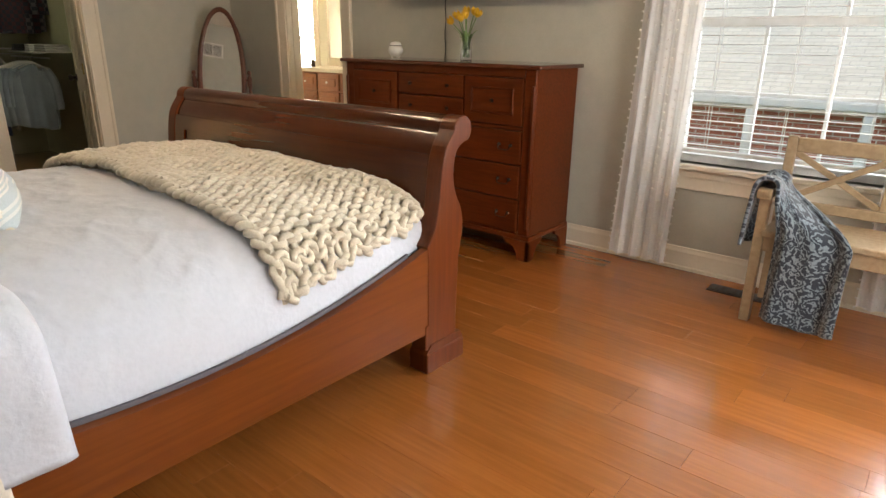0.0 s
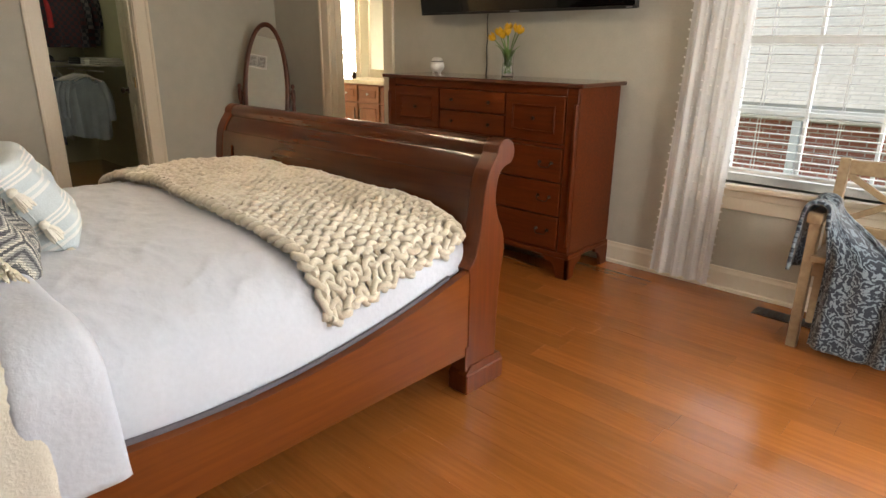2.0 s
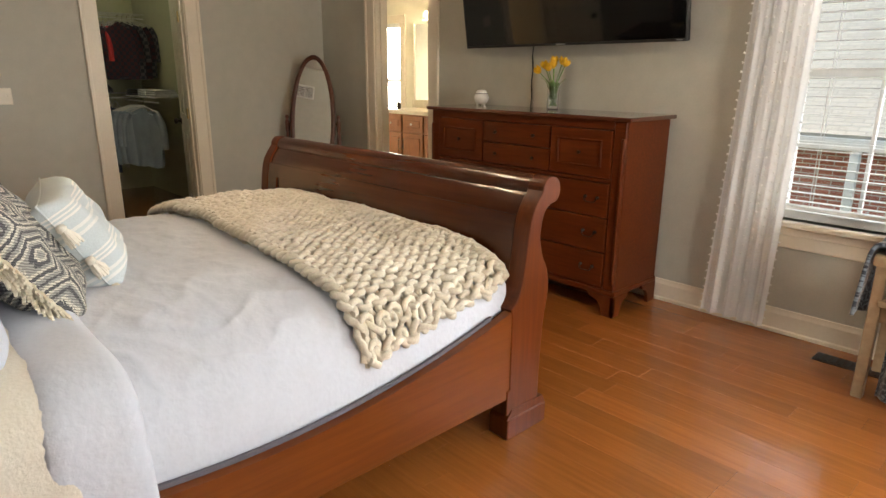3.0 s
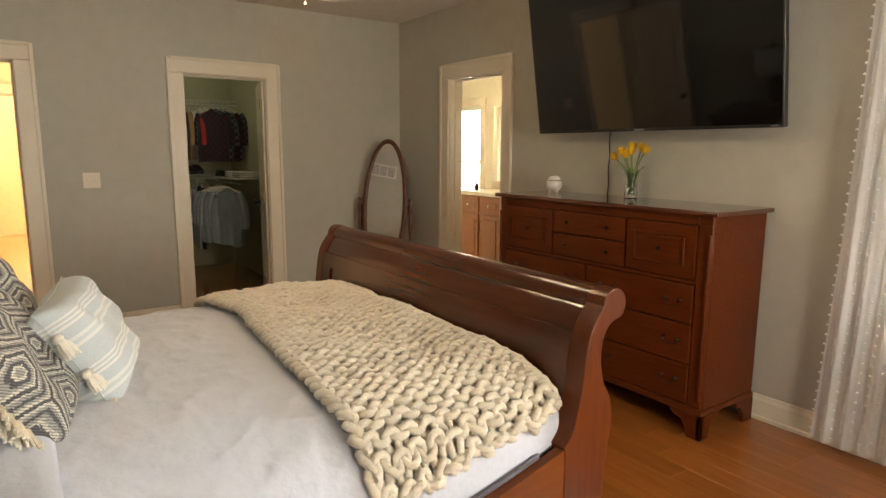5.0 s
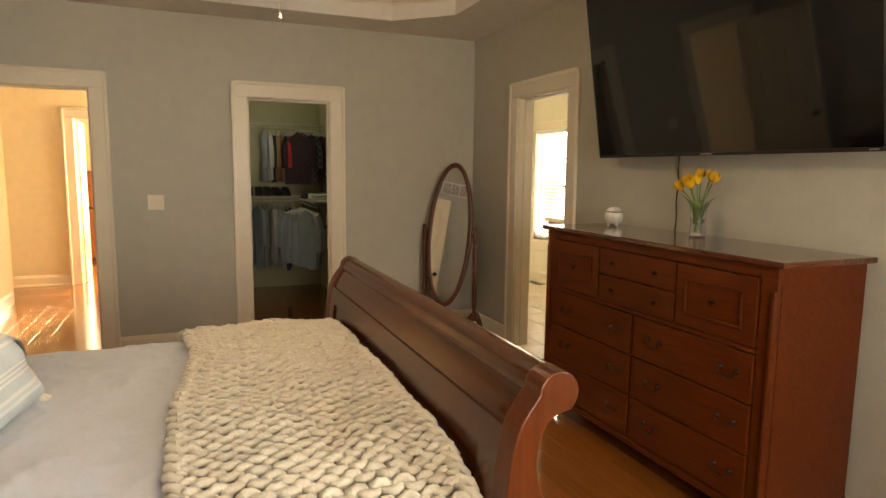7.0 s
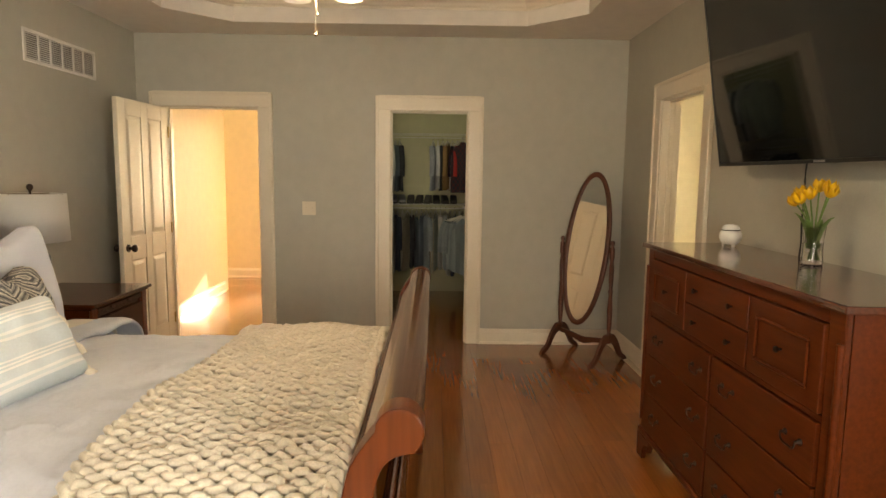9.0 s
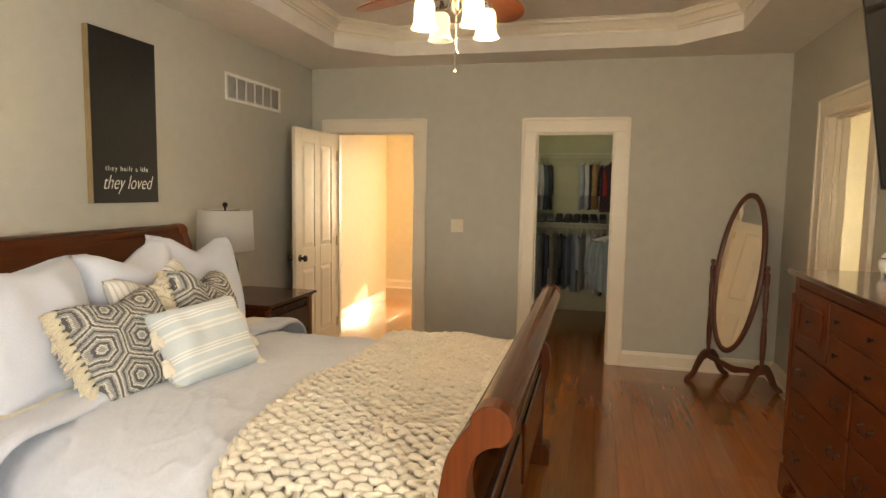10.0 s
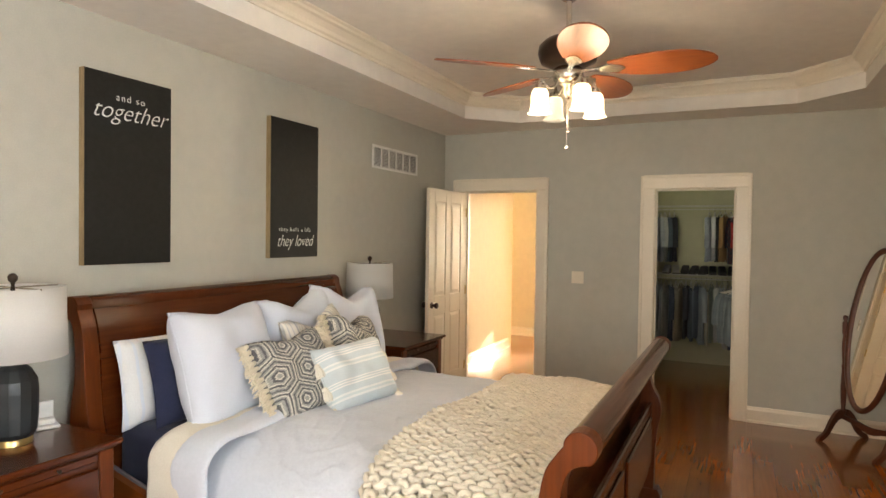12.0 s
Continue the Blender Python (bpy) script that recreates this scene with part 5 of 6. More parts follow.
for k in range(4):
    an = radians(41 + 90 * k)
    ca, sa = math.cos(an), math.sin(an)
    arm = [(0.05, 2.33), (0.09, 2.30), (0.125, 2.31), (0.145, 2.34), (0.155, 2.335), (0.155, 2.31)]
    part("lamp_arm", tube(B(), [(r * ca, r * sa, z) for r, z in smoothline(arm, 3)], 0.007, 8), NICKEL, fan, smooth=True)
    o = Matrix.Translation((0.155 * ca, 0.155 * sa, 0))
    part("lamp_holder", lathe(B(), [(0, 2.315), (0.024, 2.315), (0.030, 2.30), (0.030, 2.285), (0, 2.285)], 18, o), NICKEL, fan, smooth=True)
    sh = part("lamp_shade", lathe(B(), [(0.030, 2.288), (0.040, 2.275), (0.044, 2.25), (0.043, 2.215), (0.048, 2.185), (0.060, 2.165)], 24, o), OPAL, fan, "frosted bell glass shade", True)
    solid(sh, 0.003, 0)
    sh.visible_shadow = False
    lit = k != UNLIT
    part("bulb", lathe(B(), [(0, 2.285), (0.014, 2.28), (0.028, 2.235), (0.024, 2.205), (0, 2.192)], 14, o), LIT if lit else DIM, fan, "glowing bulb" if lit else "dark bulb", True)
    if lit:
        ld = bpy.data.lights.new("fan_bulb_light", 'POINT')
        ld.energy, ld.color, ld.shadow_soft_size = FAN_W, (1.0, 0.80, 0.56), 0.035
        lo = new("fan_bulb_light", ld)
        lo.location = (FX + 0.155 * ca, FY + 0.155 * sa, 2.18 + FZ)
for dx, L, nm in ((0.010, 0.245, 0), (-0.012, 0.16, 1)):
    part("pull_chain", tube(B(), [(dx, 0.0, 2.25), (dx, 0, 2.25 - L)], 0.0018, 5), NICKEL, fan)
    part("chain_knob", lathe(B(), [(0, 0.006), (0.006, 0.002), (0.009, -0.008), (0, -0.014)], 10, Matrix.Translation((dx, 0, 2.25 - L))), NICKEL, fan, smooth=True)

# ---- on the dresser ----
cable = tagged(part("power_cable", tube(B(), [(-1.575 + 0.004 * math.sin(k * 1.3), 5.725, 1.62 - 0.54 * k / 14) for k in range(15)], 0.004, 6), BLACK, smooth=True), "black cable hanging from the television", "cable")
dif = thing("aroma_diffuser", pose(-1.915, 5.58, 1.1345), "small round white diffuser on the dresser", "diffuser")
part("body", lathe(B(), [(0, 0.012), (0.030, 0.012), (0.044, 0.025), (0.052, 0.045), (0.051, 0.065), (0.043, 0.080), (0, 0.080)], 28), WHITEP, dif, smooth=True)
part("band", lathe(B(), [(0.0, 0.079), (0.0435, 0.079), (0.0435, 0.084), (0, 0.084)], 28), BLACK, dif, "thin dark band", True)
part("cap", lathe(B(), [(0.042, 0.083), (0.040, 0.094), (0.028, 0.106), (0, 0.110)], 28), WHITEP, dif, smooth=True)
for k in range(3):
    part("foot", lathe(B(), [(0, 0), (0.006, 0), (0.008, 0.016), (0, 0.018)], 10, Matrix.Translation((0.03 * math.cos(k * 2.1), 0.03 * math.sin(k * 2.1), 0))), WHITEP, dif, smooth=True)

vase = thing("vase_of_tulips", pose(-1.30, 5.61, 1.1345), "clear glass vase of yellow tulips on the dresser", "vase")
part("glass", lathe(B(), [(0, 0.0), (0.036, 0.0), (0.040, 0.006), (0.036, 0.05), (0.037, 0.11), (0.042, 0.150), (0.0405, 0.150), (0.0355, 0.11), (0.0345, 0.05), (0.034, 0.014), (0, 0.012)], 28), GLASS, vase, "clear glass", True)
part("water", lathe(B(), [(0, 0.0125), (0.0335, 0.0145), (0.0340, 0.085), (0, 0.085)], 24), glass("water", (0.92, 0.97, 0.93), 0, 1.33), vase, smooth=True)
TULIP = mat("yellow_tulip", (0.78, 0.48, 0.012), (0.70, 0.36, 0.008), 0.5, 60, 0.1, stretch=(1, 1, 0.3))
LEAF = mat("tulip_leaf", (0.16, 0.26, 0.07), (0.10, 0.18, 0.045), 0.45, 40, 0.1, stretch=(6, 6, 0.5))
rt = random.Random(12)
heads = [(-0.115, -0.01, 0.232), (-0.06, -0.02, 0.262), (-0.02, 0.02, 0.290), (0.015, -0.035, 0.262), (0.045, 0.015, 0.285), (0.085, -0.005, 0.272), (0.0, -0.06, 0.245)]
for hx, hy, hz in heads:
    foot = Vector((-hx * 0.2, -hy * 0.3, 0.02))
    mid = Vector((hx * 0.25, hy * 0.3, 0.15))
    top = Vector((hx, hy, hz))
    part("stem", tube(B(), [tuple(p) for p in smoothline([foot, mid, top], 4)], 0.0032, 6), LEAF, vase, smooth=True)
    d = (top - mid).normalized()
    m = Matrix.Translation(top) @ d.to_track_quat("Z", "Y").to_matrix().to_4x4()
    head = part("tulip_head", lathe(B(), [(0, -0.010), (0.008, -0.007), (0.010, 0.0), (0.004, 0.012), (0, 0.016)], 10, m), TULIP, vase, "yellow tulip flower", True)
    for k in range(6):
        an = k * math.pi / 3 + rt.uniform(-.1, .1)
        rr = 0.029 if k % 2 else 0.025

        def petal(u, v, an=an, rr=rr):
            z = -0.007 + 0.060 * u
            w = math.sin(min(u * 1.15 + 0.08, 1) * math.pi) ** 0.6 * 0.62
            r = rr * (math.sin(min(1, u * 1.25 + 0.12) * math.pi / 2 * 1.15) ** 0.8) * (1 - 0.30 * u * u)
            a2 = an + (v - 0.5) * 2 * w
            return m @ Vector((r * math.cos(a2), r * math.sin(a2), z))
        bm = B()
        grid(bm, 7, 5, petal)
        solid(part("petal", bm, TULIP, head, smooth=True), 0.0012, 0)
for an, L, bend in ((0.4, 0.17, 0.06), (2.2, 0.15, 0.05), (3.6, 0.18, 0.07), (5.2, 0.16, 0.045), (1.3, 0.14, 0.03), (4.4, 0.15, 0.03)):
    def leaf(u, v, an=an, L=L, bend=bend):
        w = 0.016 * math.sin(math.pi * (0.12 + 0.88 * u)) ** 0.7 * (v - 0.5) * 2
        r = 0.016 + bend * u ** 1.8
        c, s = math.cos(an), math.sin(an)
        return Vector((r * c - w * s, r * s + w * c, 0.06 + L * (u - 0.25 * u ** 3) + 0.006 * abs(v - 0.5)))
    bm = B()
    grid(bm, 10, 4, leaf)
    solid(part("leaf", bm, LEAF, vase, smooth=True), 0.001, 0)

# ---- curtains ----
def curtain(x0, x1, flip):
    root = thing("sheer_curtain", Matrix(), "sheer white curtain with rows of small pompoms", "curtain", "bedroom curtains")

    def f(u, v):
        z = 0.045 + (2.34 - 0.045) * v
        w = (x1 - x0)
        sway = (0.05 * flip) * (1 - v) ** 1.5
        x = x0 + w * u * (1 - 0.10 * v) + (0.10 * w * v if flip < 0 else 0.05 * v) + sway
        ph = u * 8.0 * math.pi
        y = YN - 0.10 + (0.012 + 0.008 * (1 - v)) * math.sin(ph + 0.5 * math.sin(v * 3)) + 0.005 * math.sin(2.3 * ph + 4 * v)
        return Vector((x, y, z))
    bm = B()
    grid(bm, 90, 40, f)
    ob = part("cloth", bm, CLOTHW, root, smooth=True)
    dots = B()
    for u in (0.0, 0.12, 0.25, 0.37, 0.5, 0.62, 0.75, 0.87, 1.0):
        for k in range(48):
            p = f(u, (k + (0.5 if int(u * 20) % 2 else 0)) / 48.5)
            bmesh.ops.create_icosphere(dots, subdivisions=1, radius=0.0062, matrix=Matrix.Translation(p + Vector((-0.004 if u == 0 else 0.004 if u == 1 else 0, -0.004, 0))))
    ob = part("pompom_trim", dots, mat("pompom_cotton", (0.82, 0.81, 0.79), rough=0.95, bump=0.2, scale=300), root, "tiny white pompoms", True)
    ob["kind"] = "stuff"
    return root


curtain(-0.135, 0.205, -1)
curtain(1.06, 1.40, 1)
rod = tagged(part("curtain_rod", tube(B(), [(-0.30, YN - 0.10, 2.36), (2.62, YN - 0.10, 2.36)], 0.012, 12), BRONZE, smooth=True), "dark metal curtain rod above the window", "curtain rod")
for x in (-0.2, 1.25, 2.55):
    part("bracket", cbox(x - 0.008, x + 0.008, YN - 0.10, YN - 0.0005, 2.352, 2.368), BRONZE, rod)

# ---- bench with draped blanket ----
ASH = mat("weathered_oak", (0.40, 0.29, 0.175), (0.31, 0.215, 0.125), 0.55, 14, 0.1, stretch=(3, 3, 3), big=0.08)
bench = thing("bench", pose(1.35, 5.43, 0), "weathered oak bench with crossed back rails under the window", "bench")
bx = 0.64


def bp(name, *a, **k):
    return part(name, cbox(*a, **k), ASH, bench)


for s in (-1, 1):
    part("front_leg", prism(B(), [(-0.205, 0), (-0.165, 0), (-0.15, 0.60), (-0.20, 0.60)], "x", s * bx - 0.022, s * bx + 0.022, bev=0.004), ASH, bench)
    part("back_post", prism(B(), [(0.135, 0), (0.175, 0), (0.185, 0.45), (0.21, 0.84), (0.17, 0.84), (0.145, 0.45)], "x", s * bx - 0.022, s * bx + 0.022, bev=0.004), ASH, bench)
    part("arm", prism(B(), smoothline([(-0.225, 0.60), (-0.232, 0.625), (-0.215, 0.648), (-0.1, 0.642), (0.16, 0.640)], 3) + [(0.16, 0.605), (-0.1, 0.605)], "x", s * bx - 0.03, s * bx + 0.03, bev=0.005), ASH, bench)
    bp("side_apron", s * bx - 0.012, s * bx + 0.012, -0.16, 0.14, 0.36, 0.42, bev=0.003)
bp("seat", -bx + 0.01, bx - 0.01, -0.215, 0.15, 0.425, 0.455, bev=0.006, seg=2)
bp("front_apron", -bx + 0.022, bx - 0.022, -0.195, -0.172, 0.355, 0.424, bev=0.003)
bp("top_rail", -bx + 0.022, bx - 0.022, 0.176, 0.204, 0.765, 0.835, bev=0.005)
bp("lower_rail", -bx + 0.022, bx - 0.022, 0.160, 0.186, 0.485, 0.535, bev=0.005)
xs = [-bx + 0.022, -0.215, 0.215, bx - 0.022]
for a in (-0.215, 0.215):
    bp("back_upright", a - 0.02, a + 0.02, 0.166, 0.196, 0.535, 0.765, bev=0.003)
for a, b in zip(xs, xs[1:]):
    a, b = a + (0.02 if a > -0.5 else 0), b - (0.02 if b < 0.5 else 0)
    for za, zb, yy in ((0.535, 0.765, 0.0), (0.765, 0.535, 0.013)):
        d = Vector((b - a, 0, zb - za))
        L = d.length
        ob = part("cross_bar", cbox(-L / 2, L / 2, -0.006, 0.006, -0.015, 0.015, bev=0.003), ASH, bench)
        ob.matrix_local = Matrix.Translation(((a + b) / 2, 0.174 + yy, (za + zb) / 2)) @ Matrix.Rotation(-math.atan2(d.z, d.x), 4, 'Y')

DAMASK = mat("blue_damask_fleece", (0.36, 0.42, 0.47), rough=0.95, scale=200, bump=0.4, sheen=0.5)
nt = DAMASK.node_tree
N, L = nt.nodes.new, nt.links.new
tc = N("ShaderNodeTexCoord")
w1, w2, ns, mx1, rp = N("ShaderNodeTexVoronoi"), N("ShaderNodeTexWave"), N("ShaderNodeTexNoise"), N("ShaderNodeMath"), N("ShaderNodeValToRGB")
w1.inputs["Scale"].default_value = 9.5
w1.inputs["Randomness"].default_value = 0.12
w2.wave_type = 'RINGS'
w2.inputs["Scale"].default_value, w2.inputs["Distortion"].default_value, w2.inputs["Detail"].default_value = 9.0, 9.0, 2.0
ns.inputs["Scale"].default_value, ns.inputs["Detail"].default_value = 60.0, 3.0
warp, bent = N("ShaderNodeTexNoise"), N("ShaderNodeMix")
warp.inputs["Scale"].default_value, warp.inputs["Detail"].default_value = 30.0, 3.0
L(tc.outputs["UV"], warp.inputs["Vector"])
bent.data_type = 'RGBA'
bent.blend_type = 'ADD'
bent.inputs[0].default_value = 0.075
L(tc.outputs["UV"], bent.inputs[6])
L(warp.outputs["Color"], bent.inputs[7])
L(bent.outputs[2], w1.inputs["Vector"])
L(tc.outputs["UV"], w2.inputs["Vector"])
L(tc.outputs["UV"], ns.inputs["Vector"])
sn = N("ShaderNodeMath")
sn.operation = 'SINE'
mu = N("ShaderNodeMath")
mu.operation = 'MULTIPLY'
mu.inputs[1].default_value = 34.0
L(w1.outputs["Distance"], mu.inputs[0])
L(mu.outputs[0], sn.inputs[0])
mx1.operation = 'MULTIPLY_ADD'
mx1.inputs[1].default_value = 0.35
L(sn.outputs[0], mx1.inputs[0])
L(ns.outputs["Fac"], mx1.inputs[2])
rp.color_ramp.elements[0].position, rp.color_ramp.elements[0].color = 0.56, (0.016, 0.024, 0.040, 1)
rp.color_ramp.elements[1].position, rp.color_ramp.elements[1].color = 0.70, (0.19, 0.235, 0.275, 1)
L(mx1.outputs[0], rp.inputs[0])
L(rp.outputs[0], nt.nodes["Principled BSDF"].inputs["Base Color"])

# the blanket hangs over the bench arm: up the outside, over the arm, down across the seat's front
BX = 1.35 - bx


def drape(u, v):
    """u along the arm from front to back, v from the outer hem over the arm to the inner hem."""
    y = 5.20 + 0.26 * u
    d = v * 1.06 - 0.30
    fold = 0.018 * math.sin(u * 9 + d * 3) + 0.012 * math.sin(u * 17 + 1.3)
    if d < 0:
        spread = -d
        return Vector((BX - 0.045 - 0.10 * spread - fold * 0.8 * spread * 3, y + 0.10 * spread * (1 - u) + 0.16 * spread * u, 0.655 + d * 0.98 + 0.01 * math.sin(u * 9)))
    if d < 0.10:
        q = d / 0.10 * math.pi
        return Vector((BX - 0.045 * math.cos(q) + 0.004, y, 0.655 + 0.030 * math.sin(q) + fold * 0.6))
    k = d - 0.10
    w = min(k / 0.24, 1.0)
    w = w * w * (3 - 2 * w)
    x = (BX + 0.05) * (1 - w) + (BX + 0.062 + 0.325 * u) * w
    yy = (5.19 + 0.26 * u) * (1 - w) + (5.188 - 0.012 * u) * w
    return Vector((x + fold * 0.5 * w, yy + fold * (0.9 - 0.2 * w) - 0.010 * w, 0.655 - k * 0.925 + 0.012 * math.sin(u * 6 + 1) * k + 0.05 * (1 - w) * w * u))


bm = B()
uvl = bm.loops.layers.uv.new("uv")
vs = [[bm.verts.new(drape(i / 40, j / 70)) for j in range(71)] for i in range(41)]
for i in range(40):
    for j in range(70):
        f = bm.faces.new((vs[i][j], vs[i + 1][j], vs[i + 1][j + 1], vs[i][j + 1]))
        for lp, (a, b) in zip(f.loops, ((i, j), (i + 1, j), (i + 1, j + 1), (i, j + 1))):
            lp[uvl].uv = (a / 40 * 0.45, b / 70 * 1.06)
bl = tagged(part("draped_blanket", bm, DAMASK, smooth=True), "navy and pale blue damask blanket hung over the bench arm", "blanket")
solid(bl, 0.016, 0)

reg = thing("floor_register", pose(0.60, 5.555, 0.0005), "dark metal floor vent beside the wall", "vent")
part("plate", cbox(-0.15, 0.15, -0.055, 0.055, 0, 0.004, bev=0.001), BRONZE, reg)
for k in range(9):
    part("louvre", cbox(-0.13 + 0.03 * k, -0.115 + 0.03 * k, -0.04, 0.04, 0.0042, 0.0065), BLACK, reg)

# ---- closet ----
WIRE = mat("white_coated_wire", (0.62, 0.60, 0.54), rough=0.4, bump=0)


def wire_shelf(x0, x1, y0, y1, z, along, label):
    root = thing("wire_shelf", Matrix(), label, "shelf", "closet shelves")
    n = 0
    if along == "y":
        for x in (x0, (x0 + x1) / 2, x1):
            part("long_wire", tube(B(), [(x, y0, z), (x, y1, z)], 0.004, 6), WIRE, root)
        part("hanging_rail", tube(B(), [(x1 - 0.03, y0, z - 0.045), (x1 - 0.03, y1, z - 0.045)], 0.006, 8), WIRE, root)
        k = int((y1 - y0) / 0.03)
        bm = B()
        for i in range(k + 1):
            y = y0 + (y1 - y0) * i / k
            box(bm, x0, x1, y - 0.0015, y + 0.0015, z + 0.004, z + 0.007)
    else:
        for y in (y0, (y0 + y1) / 2, y1):
            part("long_wire", tube(B(), [(x0, y, z), (x1, y, z)], 0.004, 6), WIRE, root)
        yr = y0 + 0.03 if y1 > 4.5 else y1 - 0.03
        part("hanging_rail", tube(B(), [(x0, yr, z - 0.045), (x1, yr, z - 0.045)], 0.006, 8), WIRE, root)
        k = int((x1 - x0) / 0.03)
        bm = B()
        for i in range(k + 1):
            x = x0 + (x1 - x0) * i / k
            box(bm, x - 0.0015, x + 0.0015, y0, y1, z + 0.004, z + 0.007)
    ob = part("cross_wires", bm, WIRE, root)
    ob["kind"] = "stuff"
    return root


wire_shelf(-6.70, -6.36, 3.06, 4.80, 1.12, "y", "white wire closet shelf with hanging rail")
wire_shelf(-6.70, -6.36, 3.06, 4.80, 1.96, "y", "white wire closet shelf with hanging rail")
wire_shelf(-6.30, -5.05, 3.06, 3.40, 1.12, "x", "white wire closet shelf with hanging rail")
wire_shelf(-6.30, -5.05, 3.06, 3.40, 1.96, "x", "white wire closet shelf with hanging rail")
wire_shelf(-6.30, -5.30, 4.46, 4.80, 1.10, "x", "white wire closet shelf with hanging rail")

cloth_cache = {}


def cloth(rgb):
    if rgb not in cloth_cache:
        cloth_cache[rgb] = mat("garment_cloth", rgb, rough=0.95, scale=90, bump=0.4, big=0.08)
    return cloth_cache[rgb]


def check_cloth(a, b):
    m = mat("plaid_cloth", a, rough=0.95, scale=120, bump=0.3)
    nt = m.node_tree
    N, L = nt.nodes.new, nt.links.new
    ck, tc = N("ShaderNodeTexChecker"), N("ShaderNodeTexCoord")
    ck.inputs["Scale"].default_value = 28.0
    ck.inputs["Color1"].default_value, ck.inputs["Color2"].default_value = (*a, 1), (*b, 1)
    L(tc.outputs["Object"], ck.inputs["Vector"])
    L(ck.outputs[0], nt.nodes["Principled BSDF"].inputs["Base Color"])
    return m


def garment(m, w, h, thick, material, seed, label, sleeves=True, category="shirt"):
    """A shirt on a hanger: w across the shoulders along local x, thickness along y, hanging from local z 0."""
    root = thing("hanging_" + category, m, label, category, "hanging clothes")
    r = random.Random(seed)
    fold = [r.uniform(0, 6.28) for _ in range(3)]

    def outline(v):
        if v < 0.12:
            return 0.10 * w + 0.40 * w * (v / 0.12) ** 0.8
        return w * (0.47 + 0.03 * math.sin(v * 3))

    bm = B()
    for s in (-1, 1):
        def f(u, v):
            hw = outline(v)
            a = 2 * u - 1
            z = -0.055 - 0.10 * h * (abs(a) ** 1.3) * (1 if v < 0.02 else max(0, 1 - v * 6)) - h * v
            k = (1 - abs(a) ** 6) ** 0.5
            rip = 0.35 * math.sin(a * 6 + fold[0] + v * 2) * v + 0.2 * math.sin(a * 13 + fold[1]) * v
            return (a * hw, s * thick * k * (0.5 + 0.3 * v) + thick * rip, z - 0.012 * math.sin(a * 4 + fold[2]) * v)
        grid(bm, 16, 12, f)
    bmesh.ops.remove_doubles(bm, verts=bm.verts, dist=0.0015)
    bmesh.ops.recalc_face_normals(bm, faces=bm.faces)
    part("cloth", bm, material, root, smooth=True)
    if sleeves:
        for s in (-1, 1):
            pts = [(s * w * 0.40, 0, -0.115), (s * w * 0.50, thick * 0.2, -0.20), (s * w * 0.54, thick * 0.4, -0.30), (s * w * 0.55, thick * 0.3, -0.30 - 0.28 * h)]
            part("sleeve", tube(B(), smoothline(pts, 3), [0.045 * min(1, 0.7 + thick)] * 10, 9), material, root, smooth=True)
    part("hanger", tube(B(), [(-w * 0.42, 0, -0.10), (0, 0, -0.035), (w * 0.42, 0, -0.10)], 0.0055, 6), WIRE, root, "white plastic hanger", True)
    part("hook", tube(B(), [(0, 0, -0.035), (0, 0, -0.005), (0.012, 0, 0.012), (0.024, 0, 0.0)], 0.0025, 6), NICKEL, root)
    return root


tones = [(0.30, 0.34, 0.38), (0.55, 0.55, 0.52), (0.10, 0.13, 0.16), (0.62, 0.62, 0.60), (0.34, 0.30, 0.22), (0.45, 0.40, 0.30), (0.05, 0.06, 0.10), (0.22, 0.27, 0.34), (0.50, 0.52, 0.55), (0.04, 0.04, 0.05), (0.36, 0.40, 0.36), (0.58, 0.53, 0.44)]
names = {0: "slate blue", 1: "light grey", 2: "dark slate", 3: "off-white", 4: "olive brown", 5: "tan", 6: "dark navy", 7: "denim blue", 8: "pale blue grey", 9: "black", 10: "sage grey", 11: "cream"}
rc = random.Random(21)
# lower row on the back wall
for i in range(17):
    k = (i * 5 + 3) % 12
    y = 3.50 + i * 0.058
    garment(pose(-6.47, y, 1.075, 0, 0, rc.uniform(-12, 12)), 0.40, rc.uniform(0.66, 0.76), 0.026, cloth(tones[k]), i, names[k] + " garment on a hanger in the closet", sleeves=i % 3 == 0)
# upper row on the back wall, towards the closet door
upper = [(0.33, 0.36, 0.42), (0.56, 0.58, 0.60), (0.03, 0.03, 0.035), (0.33, 0.20, 0.085), (0.60, 0.60, 0.58), (0.42, 0.03, 0.03), (0.07, 0.05, 0.06)]
labels = ["grey blue", "pale grey", "black", "brown", "white", "red", "dark"]
for i, (rgb, nm) in enumerate(zip(upper, labels)):
    garment(pose(-6.40, 4.10 + i * 0.058, 1.915, 0, 0, rc.uniform(-14, 14)), 0.42, 0.56, 0.030, cloth(rgb), 50 + i, nm + " shirt on a hanger in the closet")
plaid = check_cloth((0.055, 0.016, 0.02), (0.018, 0.018, 0.028))
for i in range(4):
    garment(pose(-6.10, 4.44 + 0.05 * i, 1.915, 0, 0, 40 + 8 * i), 0.40, 0.58, 0.03, plaid if i % 2 == 0 else check_cloth((0.03, 0.032, 0.045), (0.11, 0.10, 0.105)), 80 + i, "dark plaid shirt on a hanger in the closet")
for i, k in enumerate((7, 8, 3, 2, 9)):
    garment(pose(-6.42, 3.48 + i * 0.055, 1.915, 0, 0, rc.uniform(-14, 14)), 0.42, 0.58, 0.030, cloth(tones[k]), 95 + i, names[k] + " shirt on a hanger in the closet")
